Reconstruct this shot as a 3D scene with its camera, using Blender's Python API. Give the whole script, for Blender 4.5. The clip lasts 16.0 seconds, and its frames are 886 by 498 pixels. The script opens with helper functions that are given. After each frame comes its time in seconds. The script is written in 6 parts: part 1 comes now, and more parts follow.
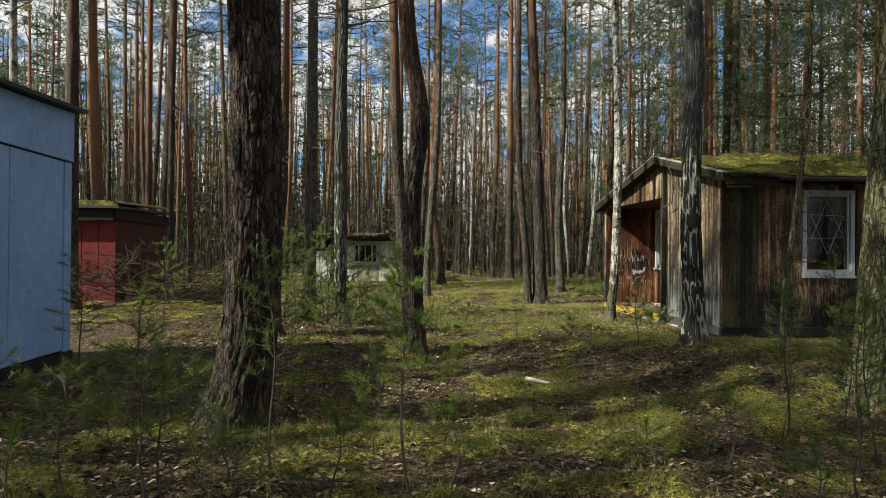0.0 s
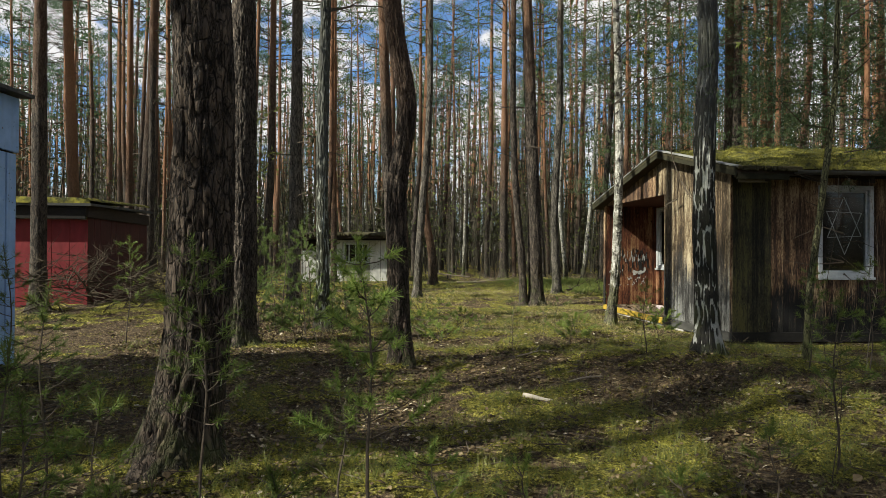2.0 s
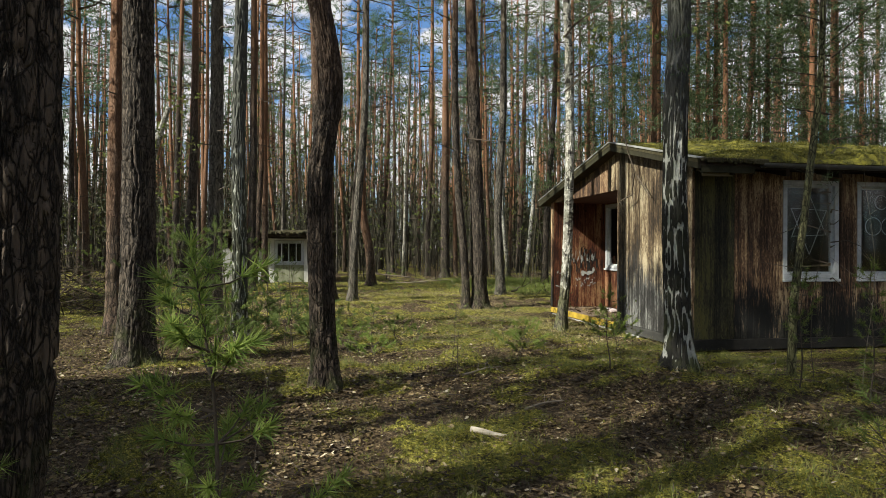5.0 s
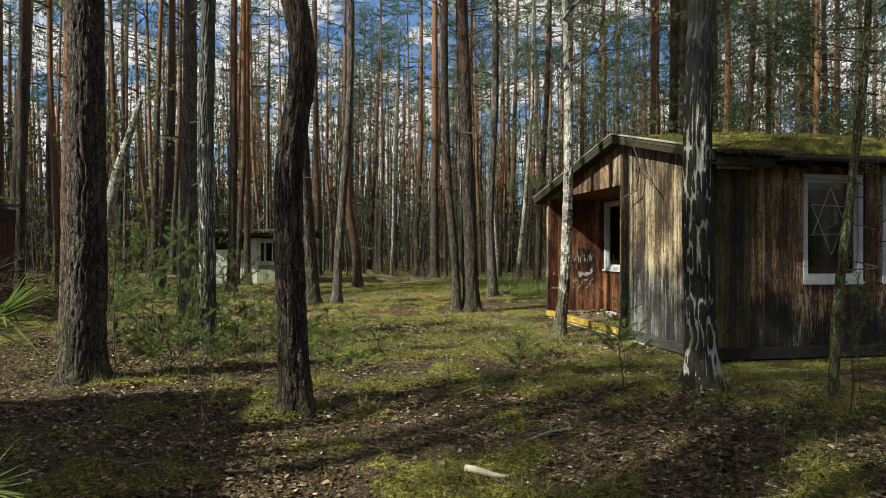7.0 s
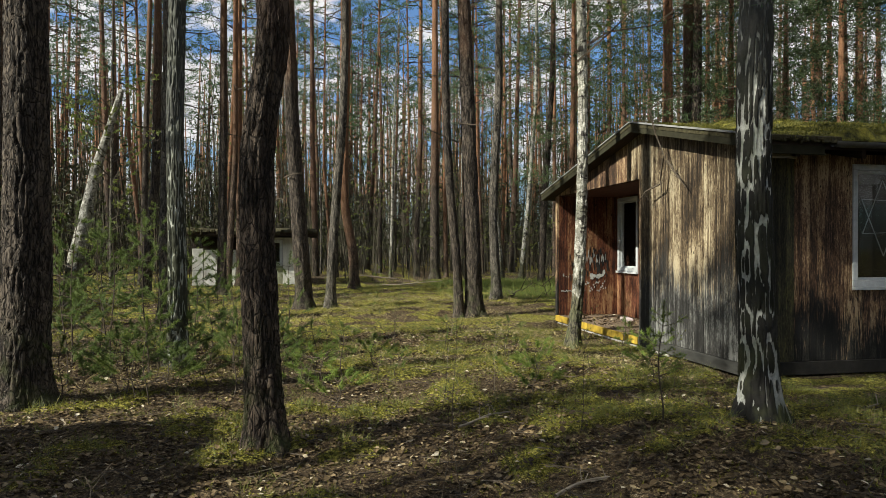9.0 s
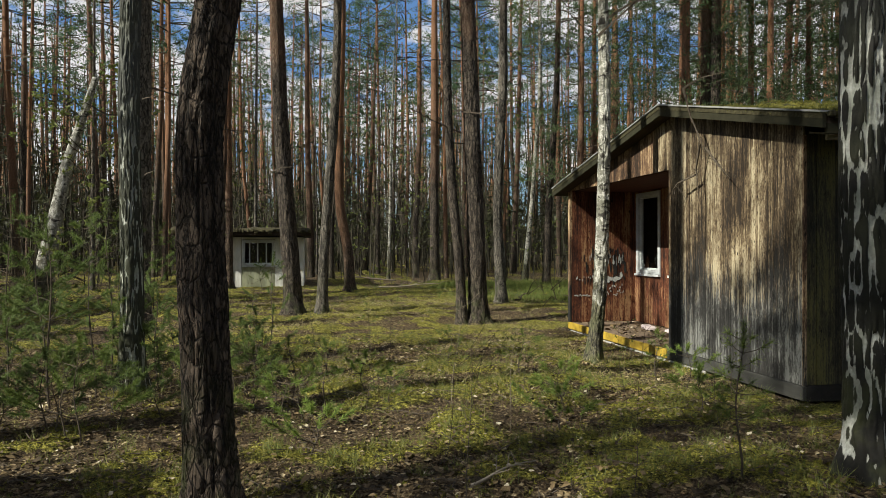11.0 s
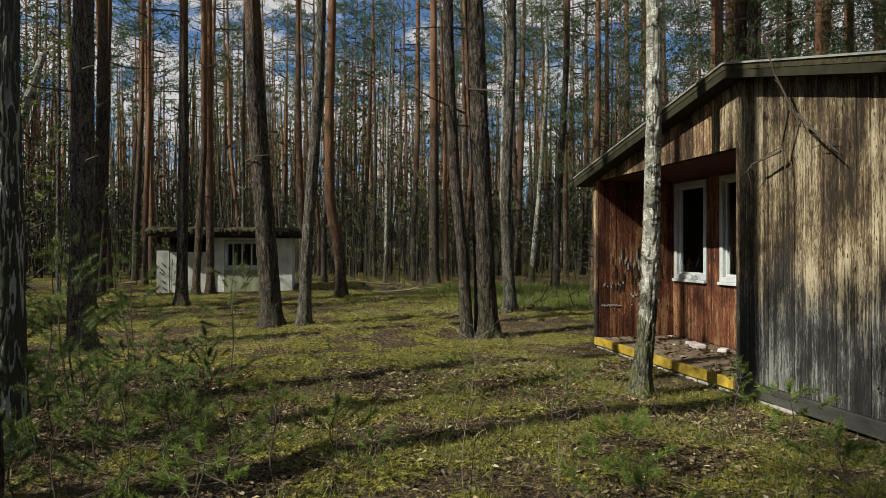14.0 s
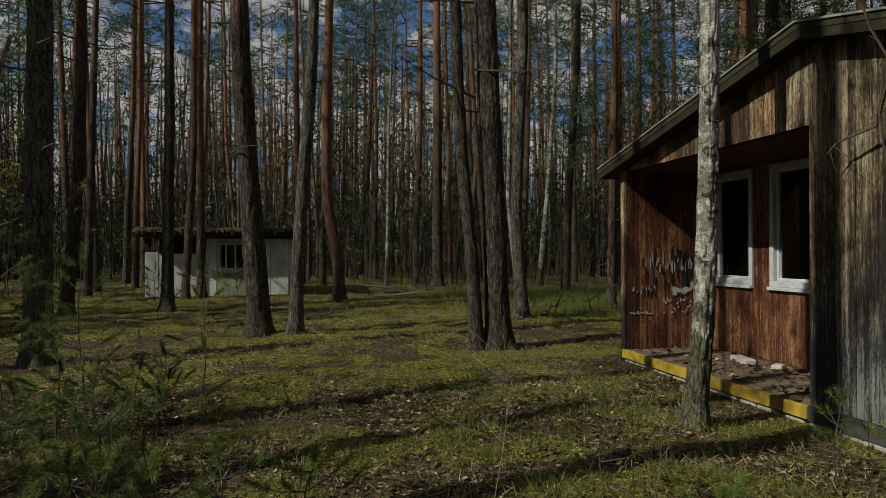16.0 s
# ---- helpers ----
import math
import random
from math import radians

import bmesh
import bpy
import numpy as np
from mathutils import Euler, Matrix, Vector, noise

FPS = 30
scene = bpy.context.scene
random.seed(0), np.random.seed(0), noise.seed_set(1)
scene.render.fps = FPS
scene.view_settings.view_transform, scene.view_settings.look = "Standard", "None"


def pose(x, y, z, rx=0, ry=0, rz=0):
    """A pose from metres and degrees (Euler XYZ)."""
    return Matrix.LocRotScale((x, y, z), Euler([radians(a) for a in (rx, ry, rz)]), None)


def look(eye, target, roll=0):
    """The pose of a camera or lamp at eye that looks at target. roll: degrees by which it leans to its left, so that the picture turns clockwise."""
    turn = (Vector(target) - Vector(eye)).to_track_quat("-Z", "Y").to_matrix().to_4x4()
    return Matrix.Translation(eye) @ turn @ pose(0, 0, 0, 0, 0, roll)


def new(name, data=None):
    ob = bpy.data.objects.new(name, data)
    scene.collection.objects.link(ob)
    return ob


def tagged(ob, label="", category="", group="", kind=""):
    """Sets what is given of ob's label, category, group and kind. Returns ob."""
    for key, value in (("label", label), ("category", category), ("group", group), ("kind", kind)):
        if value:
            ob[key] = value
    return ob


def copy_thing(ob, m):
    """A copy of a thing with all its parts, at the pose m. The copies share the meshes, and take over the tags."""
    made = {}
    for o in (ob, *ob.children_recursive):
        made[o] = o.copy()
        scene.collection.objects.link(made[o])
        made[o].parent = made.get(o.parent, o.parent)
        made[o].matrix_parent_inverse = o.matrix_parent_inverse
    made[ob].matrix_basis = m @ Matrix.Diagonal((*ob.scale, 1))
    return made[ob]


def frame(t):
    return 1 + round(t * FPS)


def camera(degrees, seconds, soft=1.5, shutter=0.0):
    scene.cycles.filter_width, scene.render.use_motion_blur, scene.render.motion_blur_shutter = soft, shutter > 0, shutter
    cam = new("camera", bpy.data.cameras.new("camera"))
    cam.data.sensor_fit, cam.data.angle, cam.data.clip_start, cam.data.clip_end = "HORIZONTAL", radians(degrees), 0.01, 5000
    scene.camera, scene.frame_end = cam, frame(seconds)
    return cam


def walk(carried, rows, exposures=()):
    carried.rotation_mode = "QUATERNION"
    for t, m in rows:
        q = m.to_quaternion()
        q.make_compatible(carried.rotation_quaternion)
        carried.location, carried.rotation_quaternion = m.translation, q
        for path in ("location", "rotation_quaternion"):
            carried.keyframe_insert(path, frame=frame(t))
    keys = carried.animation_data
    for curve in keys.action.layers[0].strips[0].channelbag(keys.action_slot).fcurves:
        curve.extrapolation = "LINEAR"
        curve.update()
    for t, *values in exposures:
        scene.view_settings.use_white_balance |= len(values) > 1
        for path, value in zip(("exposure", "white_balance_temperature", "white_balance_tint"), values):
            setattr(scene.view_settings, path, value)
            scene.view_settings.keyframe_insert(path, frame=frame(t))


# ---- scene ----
cam = camera(66.7, 16.0, soft=0.35)
PATH = [
    (0, -0.039, 0.232, 1.144, -4.60, 0.33, 0.42),
    (0.5, -0.007, 0.409, 1.148, -4.67, 0.31, 0.4),
    (1, 0.022, 0.583, 1.152, -4.72, 0.29, 0.38),
    (1.5, 0.050, 0.755, 1.157, -4.83, 0.27, 0.37),
    (2, 0.077, 0.927, 1.161, -5.10, 0.25, 0.35),
    (2.5, 0.104, 1.099, 1.166, -5.68, 0.23, 0.33),
    (3, 0.131, 1.271, 1.171, -6.17, 0.21, 0.31),
    (3.5, 0.157, 1.445, 1.176, -7.04, 0.19, 0.29),
    (4, 0.185, 1.621, 1.182, -8.06, 0.16, 0.28),
    (4.5, 0.216, 1.794, 1.187, -9.22, 0.14, 0.26),
    (5, 0.248, 1.969, 1.192, -10.13, 0.12, 0.24),
    (7.5, 0.435, 2.948, 1.217, -11.01, 0.02, 0.15),
    (8, 0.477, 3.166, 1.221, -10.99, -0.0, 0.13),
    (8.5, 0.521, 3.395, 1.225, -10.94, -0.01, 0.11),
    (9, 0.561, 3.637, 1.229, -10.97, -0.02, 0.09),
    (11.5, 0.774, 4.972, 1.241, -11.05, -0.04, 0.0),
    (12, 0.818, 5.258, 1.242, -11.07, -0.03, -0.01),
    (12.5, 0.870, 5.542, 1.242, -11.06, -0.01, -0.03),
    (13, 0.921, 5.827, 1.242, -11.04, 0.0, -0.05),
    (13.5, 0.975, 6.102, 1.241, -11.08, 0.02, -0.07),
    (14, 1.026, 6.373, 1.239, -11.10, 0.05, -0.09),
    (14.5, 1.076, 6.646, 1.236, -11.08, 0.08, -0.1),
    (15, 1.122, 6.909, 1.233, -11.05, 0.12, -0.12),
    (15.5, 1.151, 7.170, 1.228, -11.04, 0.17, -0.14),
    (16, 1.173, 7.416, 1.223, -10.91, 0.21, -0.16),
]
walk(cam, [(t, pose(x, y, z, 90 + pitch, 0, yaw) @ pose(0, 0, 0, 0, 0, roll)) for t, x, y, z, yaw, pitch, roll in PATH],
     exposures=[(0.0, 0.99), (5.0, 1.05), (7.5, 0.97), (9.0, 0.95), (12.5, 0.64), (14.5, 0.37), (15.0, 0.30), (15.5, 0.21), (16.0, -0.38)])

# ---- light: low spring sun from the side, blue sky with broken white cloud ----
SUN_DIR = Vector((1.0, 0.32, -0.82)).normalized()
world = bpy.data.worlds.new("world")
scene.world = world
world.use_nodes = True
wn, wl = world.node_tree.nodes, world.node_tree.links
sky = wn.new("ShaderNodeTexSky")
sky.sky_type, sky.sun_disc = "NISHITA", False
sky.sun_elevation = math.asin(-SUN_DIR.z)
sky.sun_rotation = math.atan2(-SUN_DIR.x, -SUN_DIR.y)
wco = wn.new("ShaderNodeTexCoord")
wmap = wn.new("ShaderNodeMapping")
wmap.inputs["Scale"].default_value = (1.0, 1.0, 2.2)
cl = wn.new("ShaderNodeTexNoise")
cl.inputs["Scale"].default_value, cl.inputs["Detail"].default_value, cl.inputs["Roughness"].default_value = 6.0, 7.0, 0.60
clr = wn.new("ShaderNodeValToRGB")
clr.color_ramp.elements[0].position, clr.color_ramp.elements[1].position = 0.44, 0.51
cmix = wn.new("ShaderNodeMixRGB")
cmix.inputs[2].default_value = (11.2, 11.1, 11.0, 1)
bg = wn["Background"]
bg.inputs["Strength"].default_value = 0.041
wl.new(wco.outputs["Generated"], wmap.inputs["Vector"])
wl.new(wmap.outputs["Vector"], cl.inputs["Vector"])
wl.new(cl.outputs["Fac"], clr.inputs["Fac"])
wl.new(clr.outputs["Color"], cmix.inputs[0])
deep = wn.new("ShaderNodeMixRGB")
deep.blend_type = "MULTIPLY"
deep.inputs[0].default_value, deep.inputs[2].default_value = 1.0, (1.15, 1.52, 1.90, 1)
wl.new(sky.outputs["Color"], deep.inputs[1])
wl.new(deep.outputs["Color"], cmix.inputs[1])
wl.new(cmix.outputs["Color"], bg.inputs["Color"])

sun = new("sun", bpy.data.lights.new("sun", "SUN"))
sun.data.energy, sun.data.angle, sun.data.color = 5.0, radians(0.53), (1.0, 0.98, 0.84)
sun.matrix_world = look((0, 0, 30), Vector((0, 0, 30)) + SUN_DIR)


# ---- number helpers ----
np.seterr(over="ignore")

def lattice(ix, iy, iz, seed):
    """A fixed pseudo-random value in 0..1 for each lattice point."""
    h = (ix * 374761393 + iy * 668265263 + iz * 2147483647 + seed * 1274126177) & 0xFFFFFFFF
    h = ((h ^ (h >> 13)) * 1274126177) & 0xFFFFFFFF
    h = ((h ^ (h >> 16)) * 2246822519) & 0xFFFFFFFF
    return ((h ^ (h >> 15)) & 0xFFFFFF) / float(0xFFFFFF)


def vnoise(x, y, z=0.0, seed=0):
    x, y, z = np.broadcast_arrays(np.asarray(x, float), np.asarray(y, float), np.asarray(z, float))
    xi, yi, zi = np.floor(x).astype(np.int64), np.floor(y).astype(np.int64), np.floor(z).astype(np.int64)
    fx, fy, fz = x - xi, y - yi, z - zi
    fx, fy, fz = (f * f * (3 - 2 * f) for f in (fx, fy, fz))
    out = 0
    for dx in (0, 1):
        for dy in (0, 1):
            for dz in (0, 1):
                w = (fx if dx else 1 - fx) * (fy if dy else 1 - fy) * (fz if dz else 1 - fz)
                out = out + w * lattice(xi + dx, yi + dy, zi + dz, seed)
    return out


def fbm(x, y, z=0.0, seed=0, octaves=4):
    total, amp, norm = 0, 1.0, 0
    for o in range(octaves):
        total = total + amp * vnoise(x * 2 ** o, y * 2 ** o, z * 2 ** o, seed + o * 17)
        norm, amp = norm + amp, amp * 0.5
    return total / norm


def land(x, y):
    """Height of the forest floor."""
    x, y = np.asarray(x, float), np.asarray(y, float)
    h = 0.16 * (fbm(x * 0.33, y * 0.33, 0, 3, 3) - 0.5) + 0.05 * (fbm(x * 1.7, y * 1.7, 0, 9, 3) - 0.5)
    h = h - 0.09 * np.exp(-((x - 1.3) ** 2 + (y - 6.0) ** 2) / 3.0)
    h = h + 0.13 * np.exp(-((x - 3.5) ** 2 + (y - 6.6) ** 2) / 2.2)
    h = h + 0.07 * (fbm(x * 5, y * 5, 0, 31, 3) - 0.5) + 0.035 * mossy(x, y) + 0.02 * (fbm(x * 13, y * 13, 0, 37, 2) - 0.5)
    near = np.exp(-(np.maximum(0, np.maximum(4.3 - x, x - 12)) ** 2 + np.maximum(0, np.maximum(9.4 - y, y - 15.2)) ** 2) / 0.6)
    h = h * (1 - near) - 0.05 * near
    far = np.clip((np.hypot(x, y - 10) - 28) / 60, 0, 1)
    return h + far * far * 0.6


def mossy(x, y):
    """How mossy the floor is, 0 (leaf litter) to 1 (moss)."""
    x, y = np.asarray(x, float), np.asarray(y, float)
    m = 0.3 * fbm(x * 0.55 + 3, y * 0.8, 0, 41, 3) + 0.7 * fbm(x * 2.3, y * 3.2, 0, 47, 4)
    bias = 0.03 * np.clip((6 - y) / 2, 0, 1) + 0.025 * np.clip((y - 8) / 5, 0, 1) - 0.05 * np.clip((y - 24) / 8, 0, 1) - 0.05 * np.clip(x - 1.8, 0, 1.2) * np.clip((9.0 - y) / 2, 0, 1) - 0.10 * np.exp(-((x + 1.5) ** 2 / 4 + (y - 9.5) ** 2 / 3)) - 0.18 * np.exp(-((x + 3.3) ** 2 / 3 + (y - 10.2) ** 2 / 5))
    bias = bias + np.clip((y - 7.5) / 1.5, 0, 1) * np.clip((17 - y) / 3, 0, 1) * (0.30 * (fbm(x * 0.9 + 7, y * 1.5, 0, 53, 3) - 0.5) - 0.02)
    return np.clip((m + bias - 0.50) * 10 + 0.42, 0, 1)


# ---- mesh helpers ----
def mesh_of(name, verts, faces, material=None, smooth=False):
    me = bpy.data.meshes.new(name)
    me.from_pydata([tuple(v) for v in verts], [], [tuple(f) for f in faces])
    if material:
        me.materials.append(material)
    if smooth:
        me.polygons.foreach_set("use_smooth", [True] * len(me.polygons))
    me.update()
    return me


def part(name, data, material, parent, label=""):
    """Links a bmesh or a mesh as one object under a thing or a part."""
    if isinstance(data, bmesh.types.BMesh):
        me = bpy.data.meshes.new(name)
        data.normal_update()
        data.to_mesh(me)
        data.free()
    else:
        me = data
    if material and not me.materials:
        me.materials.append(material)
    ob = new(name, me)
    ob.parent = parent
    return tagged(ob, label)


def thing(name, x, y, z, label, category, group="", kind="", rz=0.0):
    ob = new(name)
    ob.matrix_basis = pose(x, y, z, 0, 0, rz)
    return tagged(ob, label, category, group, kind)


def box(bm, x0, y0, z0, x1, y1, z1, bevel=0.0):
    made = bmesh.ops.create_cube(bm, size=1.0, matrix=Matrix.Translation(((x0 + x1) / 2, (y0 + y1) / 2, (z0 + z1) / 2)) @ Matrix.Diagonal((x1 - x0, y1 - y0, z1 - z0, 1)))
    if bevel:
        edges = {e for v in made["verts"] for e in v.link_edges}
        bmesh.ops.bevel(bm, geom=list(edges), offset=bevel, segments=1, affect="EDGES")
    return bm


def boxed(x0, y0, z0, x1, y1, z1, bevel=0.0):
    return box(bmesh.new(), x0, y0, z0, x1, y1, z1, bevel)


def tube(verts, faces, pts, radii, sides=5):
    """Adds a tapered tube along pts to the lists."""
    start = len(verts)
    pts = [Vector(p) for p in pts]
    for i, p in enumerate(pts):
        d = (pts[min(i + 1, len(pts) - 1)] - pts[max(i - 1, 0)]).normalized()
        a = d.orthogonal().normalized()
        b = d.cross(a)
        for k in range(sides):
            t = 2 * math.pi * k / sides
            verts.append(p + float(radii[i]) * (math.cos(t) * a + math.sin(t) * b))
    for i in range(len(pts) - 1):
        for k in range(sides):
            q, r = start + i * sides + k, start + i * sides + (k + 1) % sides
            faces.append((q, r, r + sides, q + sides))
    faces.append(tuple(range(start + (len(pts) - 1) * sides, start + len(pts) * sides)))


# ---- materials ----
class Graph:
    """A short hand for node materials."""

    def __init__(self, name, rough=0.85, metal=0.0):
        self.m = bpy.data.materials.new(name)
        self.m.use_nodes = True
        self.nodes, self.links = self.m.node_tree.nodes, self.m.node_tree.links
        self.b = self.nodes["Principled BSDF"]
        self.b.inputs["Roughness"].default_value, self.b.inputs["Metallic"].default_value = rough, metal

    def put(self, socket, value):
        if isinstance(value, bpy.types.NodeSocket):
            self.links.new(value, socket)
        elif isinstance(value, tuple) and len(value) == 3 and socket.type == "RGBA":
            socket.default_value = (*value, 1)
        else:
            socket.default_value = value

    def coord(self, which="Object", scale=(1, 1, 1)):
        tc, mp = self.nodes.new("ShaderNodeTexCoord"), self.nodes.new("ShaderNodeMapping")
        self.links.new(tc.outputs[which], mp.inputs["Vector"])
        mp.inputs["Scale"].default_value = scale
        return mp.outputs["Vector"]

    def world(self, scale=(1, 1, 1)):
        g, mp = self.nodes.new("ShaderNodeNewGeometry"), self.nodes.new("ShaderNodeMapping")
        self.links.new(g.outputs["Position"], mp.inputs["Vector"])
        mp.inputs["Scale"].default_value = scale
        return mp.outputs["Vector"]

    def noise(self, vec, scale, detail=4.0, rough=0.55, distort=0.0):
        n = self.nodes.new("ShaderNodeTexNoise")
        self.links.new(vec, n.inputs["Vector"])
        for k, v in (("Scale", scale), ("Detail", detail), ("Roughness", rough), ("Distortion", distort)):
            n.inputs[k].default_value = v
        return n.outputs["Fac"]

    def voronoi(self, vec, scale, feature="DISTANCE_TO_EDGE"):
        n = self.nodes.new("ShaderNodeTexVoronoi")
        n.feature = feature
        self.links.new(vec, n.inputs["Vector"])
        n.inputs["Scale"].default_value = scale
        return n.outputs["Distance"]

    def ramp(self, fac, *stops):
        n = self.nodes.new("ShaderNodeValToRGB")
        e = n.color_ramp.elements
        while len(e) < len(stops):
            e.new(0.5)
        for el, (pos, col) in zip(e, stops):
            el.position = pos
            el.color = (*col, 1) if isinstance(col, tuple) else (col, col, col, 1)
        self.put(n.inputs["Fac"], fac)
        return n.outputs["Color"]

    def mix(self, fac, a, b, how="MIX"):
        n = self.nodes.new("ShaderNodeMixRGB")
        n.blend_type = how
        self.put(n.inputs[0], fac), self.put(n.inputs[1], a), self.put(n.inputs[2], b)
        return n.outputs["Color"]

    def math(self, op, a, b=0.0, clamp=False):
        n = self.nodes.new("ShaderNodeMath")
        n.operation, n.use_clamp = op, clamp
        self.put(n.inputs[0], a), self.put(n.inputs[1], b)
        return n.outputs[0]

    def random(self):
        return self.nodes.new("ShaderNodeObjectInfo").outputs["Random"]

    def island(self):
        return self.nodes.new("ShaderNodeNewGeometry").outputs["Random Per Island"]

    def axis(self, vec, k):
        n = self.nodes.new("ShaderNodeSeparateXYZ")
        self.links.new(vec, n.inputs[0])
        return n.outputs[k]

    def bump(self, height, strength=0.5, distance=0.01):
        n = self.nodes.new("ShaderNodeBump")
        n.inputs["Strength"].default_value, n.inputs["Distance"].default_value = strength, distance
        self.links.new(height, n.inputs["Height"])
        self.links.new(n.outputs["Normal"], self.b.inputs["Normal"])

    def done(self, color, rough=None):
        self.put(self.b.inputs["Base Color"], color)
        if rough is not None:
            self.put(self.b.inputs["Roughness"], rough)
        self.b.inputs["Specular IOR Level"].default_value = 0.25
        return self.m


def pine_bark(name, low, plate, high, start, full):
    """Long upright plates between dark meandering furrows, flaking to smooth red bark higher up."""
    g = Graph(name, 0.9)
    v = g.coord("Object", (1, 1, 0.22))
    n1, n2 = g.noise(v, 15, 3, 0.55, 0.5), g.noise(v, 31, 3, 0.6, 0.6)
    e1 = g.math("ABSOLUTE", g.math("SUBTRACT", n1, 0.5))
    e2 = g.math("ABSOLUTE", g.math("SUBTRACT", n2, 0.5))
    cross = g.voronoi(g.coord("Object", (1, 1, 0.42)), 17.0)
    crack = g.math("MULTIPLY", g.ramp(e1, (0.0, 0.0), (0.050, 1.0)), g.ramp(e2, (0.0, 0.25), (0.042, 1.0)))
    crack = g.math("MULTIPLY", crack, g.ramp(cross, (0.0, 0.12), (0.06, 1.0)))
    fine = g.noise(g.coord("Object", (1, 1, 0.35)), 62, 5, 0.68)
    big = g.noise(g.coord("Object", (1, 1, 0.4)), 3.0, 3)
    tone = g.noise(g.coord("Object", (1, 1, 0.22)), 19, 2, 0.5)
    old = g.mix(g.ramp(tone, (0.30, 0.0), (0.72, 1.0)), low, plate)
    old = g.mix(crack, tuple(c * 0.16 for c in low), old)
    z = g.axis(g.coord("Object"), 2)
    up = g.math("ADD", z, g.math("MULTIPLY", g.math("SUBTRACT", g.random(), 0.5), 3.0))
    up = g.math("ADD", up, g.math("MULTIPLY", g.math("SUBTRACT", big, 0.5), 3.5))
    up = g.math("DIVIDE", g.math("SUBTRACT", up, start), full - start, True)
    col = g.mix(up, old, g.mix(fine, tuple(c * 0.5 for c in high), high))
    col = g.mix(0.6, col, g.ramp(fine, (0.28, 0.3), (0.72, 1.0)), "MULTIPLY")
    green = g.math("MULTIPLY", g.ramp(g.noise(g.coord("Object"), 6, 4), (0.45, 0.0), (0.65, 1.0)), g.ramp(z, (0.0, 0.6), (0.9, 0.0)))
    col = g.mix(green, col, (0.06, 0.075, 0.02))
    g.bump(g.math("ADD", g.math("MULTIPLY", crack, 1.0), g.math("MULTIPLY", fine, 0.5)), 0.9, 0.016)
    return g.done(col)


BARK = pine_bark("pine_bark", (0.075, 0.059, 0.047), (0.165, 0.132, 0.103), (0.36, 0.185, 0.10), 4.5, 9.5)
BARK_DARK = pine_bark("old_pine_bark", (0.062, 0.047, 0.036), (0.150, 0.112, 0.083), (0.22, 0.125, 0.08), 2.2, 6.0)
BARK_RED = pine_bark("pine_bark_red", (0.105, 0.072, 0.053), (0.20, 0.138, 0.098), (0.38, 0.19, 0.10), 1.5, 6.5)
BARK_GREY = pine_bark("bark_grey", (0.12, 0.105, 0.085), (0.26, 0.23, 0.19), (0.33, 0.25, 0.18), 5.0, 12.0)


BARK_MOSSY = pine_bark("mossy_bark", (0.16, 0.155, 0.075), (0.30, 0.29, 0.15), (0.30, 0.25, 0.14), 5.0, 10.0)


def birch_bark(name, rugged_top, low=(0.20, 0.19, 0.16), high=(0.60, 0.58, 0.53), foot=(0.115, 0.105, 0.068)):
    """White papery bark with dark lenticels and scars; thick cracked plates at the foot, up to about rugged_top metres."""
    g = Graph(name, 0.75)
    v = g.coord("Object")
    z = g.axis(v, 2)
    fine = g.noise(g.coord("Object", (1, 1, 2)), 45, 4)
    stain = g.noise(g.coord("Object", (1, 1, 0.7)), 15, 5, 0.68, 0.8)
    white = g.mix(g.ramp(fine, (0.3, 0.0), (0.7, 1.0)), low, high)
    white = g.mix(g.ramp(stain, (0.42, 0.0), (0.54, 0.9)), white, (0.13, 0.125, 0.10))
    band = g.noise(g.coord("Object", (1, 1, 5)), 16, 5, 0.7, 0.6)
    white = g.mix(g.ramp(band, (0.56, 0.0), (0.62, 0.85)), white, (0.10, 0.09, 0.075))
    scar = g.noise(g.coord("Object", (1, 1, 1.3)), 8, 4, 0.6, 0.8)
    white = g.mix(g.ramp(scar, (0.565, 0.0), (0.60, 1.0)), white, (0.035, 0.03, 0.026))
    crack = g.voronoi(g.mix(0.10, g.coord("Object", (1, 1, 0.30)), g.mix(stain, (0, 0, 0), (1, 1, 1)), "ADD"), 24.0)
    plates = g.mix(fine, tuple(c * 0.5 for c in foot), tuple(c * 1.5 for c in foot))
    plates = g.mix(g.ramp(crack, (0.04, 0.0), (0.14, 1.0)), (0.02, 0.018, 0.014), plates)
    edge = g.math("ADD", z, g.math("MULTIPLY", g.math("SUBTRACT", g.noise(g.coord("Object", (1, 1, 0.35)), 14, 4, 0.65), 0.5), 2.6))
    mask = g.ramp(g.math("SUBTRACT", rugged_top, edge), (0.0, 0.0), (0.22, 1.0))
    col = g.mix(mask, white, plates)
    green = g.math("MULTIPLY", g.ramp(g.noise(v, 5, 3), (0.42, 0.0), (0.65, 0.8)), g.ramp(z, (0.0, 0.8), (0.7, 0.1)))
    col = g.mix(green, col, (0.10, 0.12, 0.03))
    g.bump(g.math("ADD", g.math("MULTIPLY", mask, g.math("MULTIPLY", crack, 3.0)), g.math("MULTIPLY", fine, 0.5)), 0.8, 0.010)
    return g.done(col)


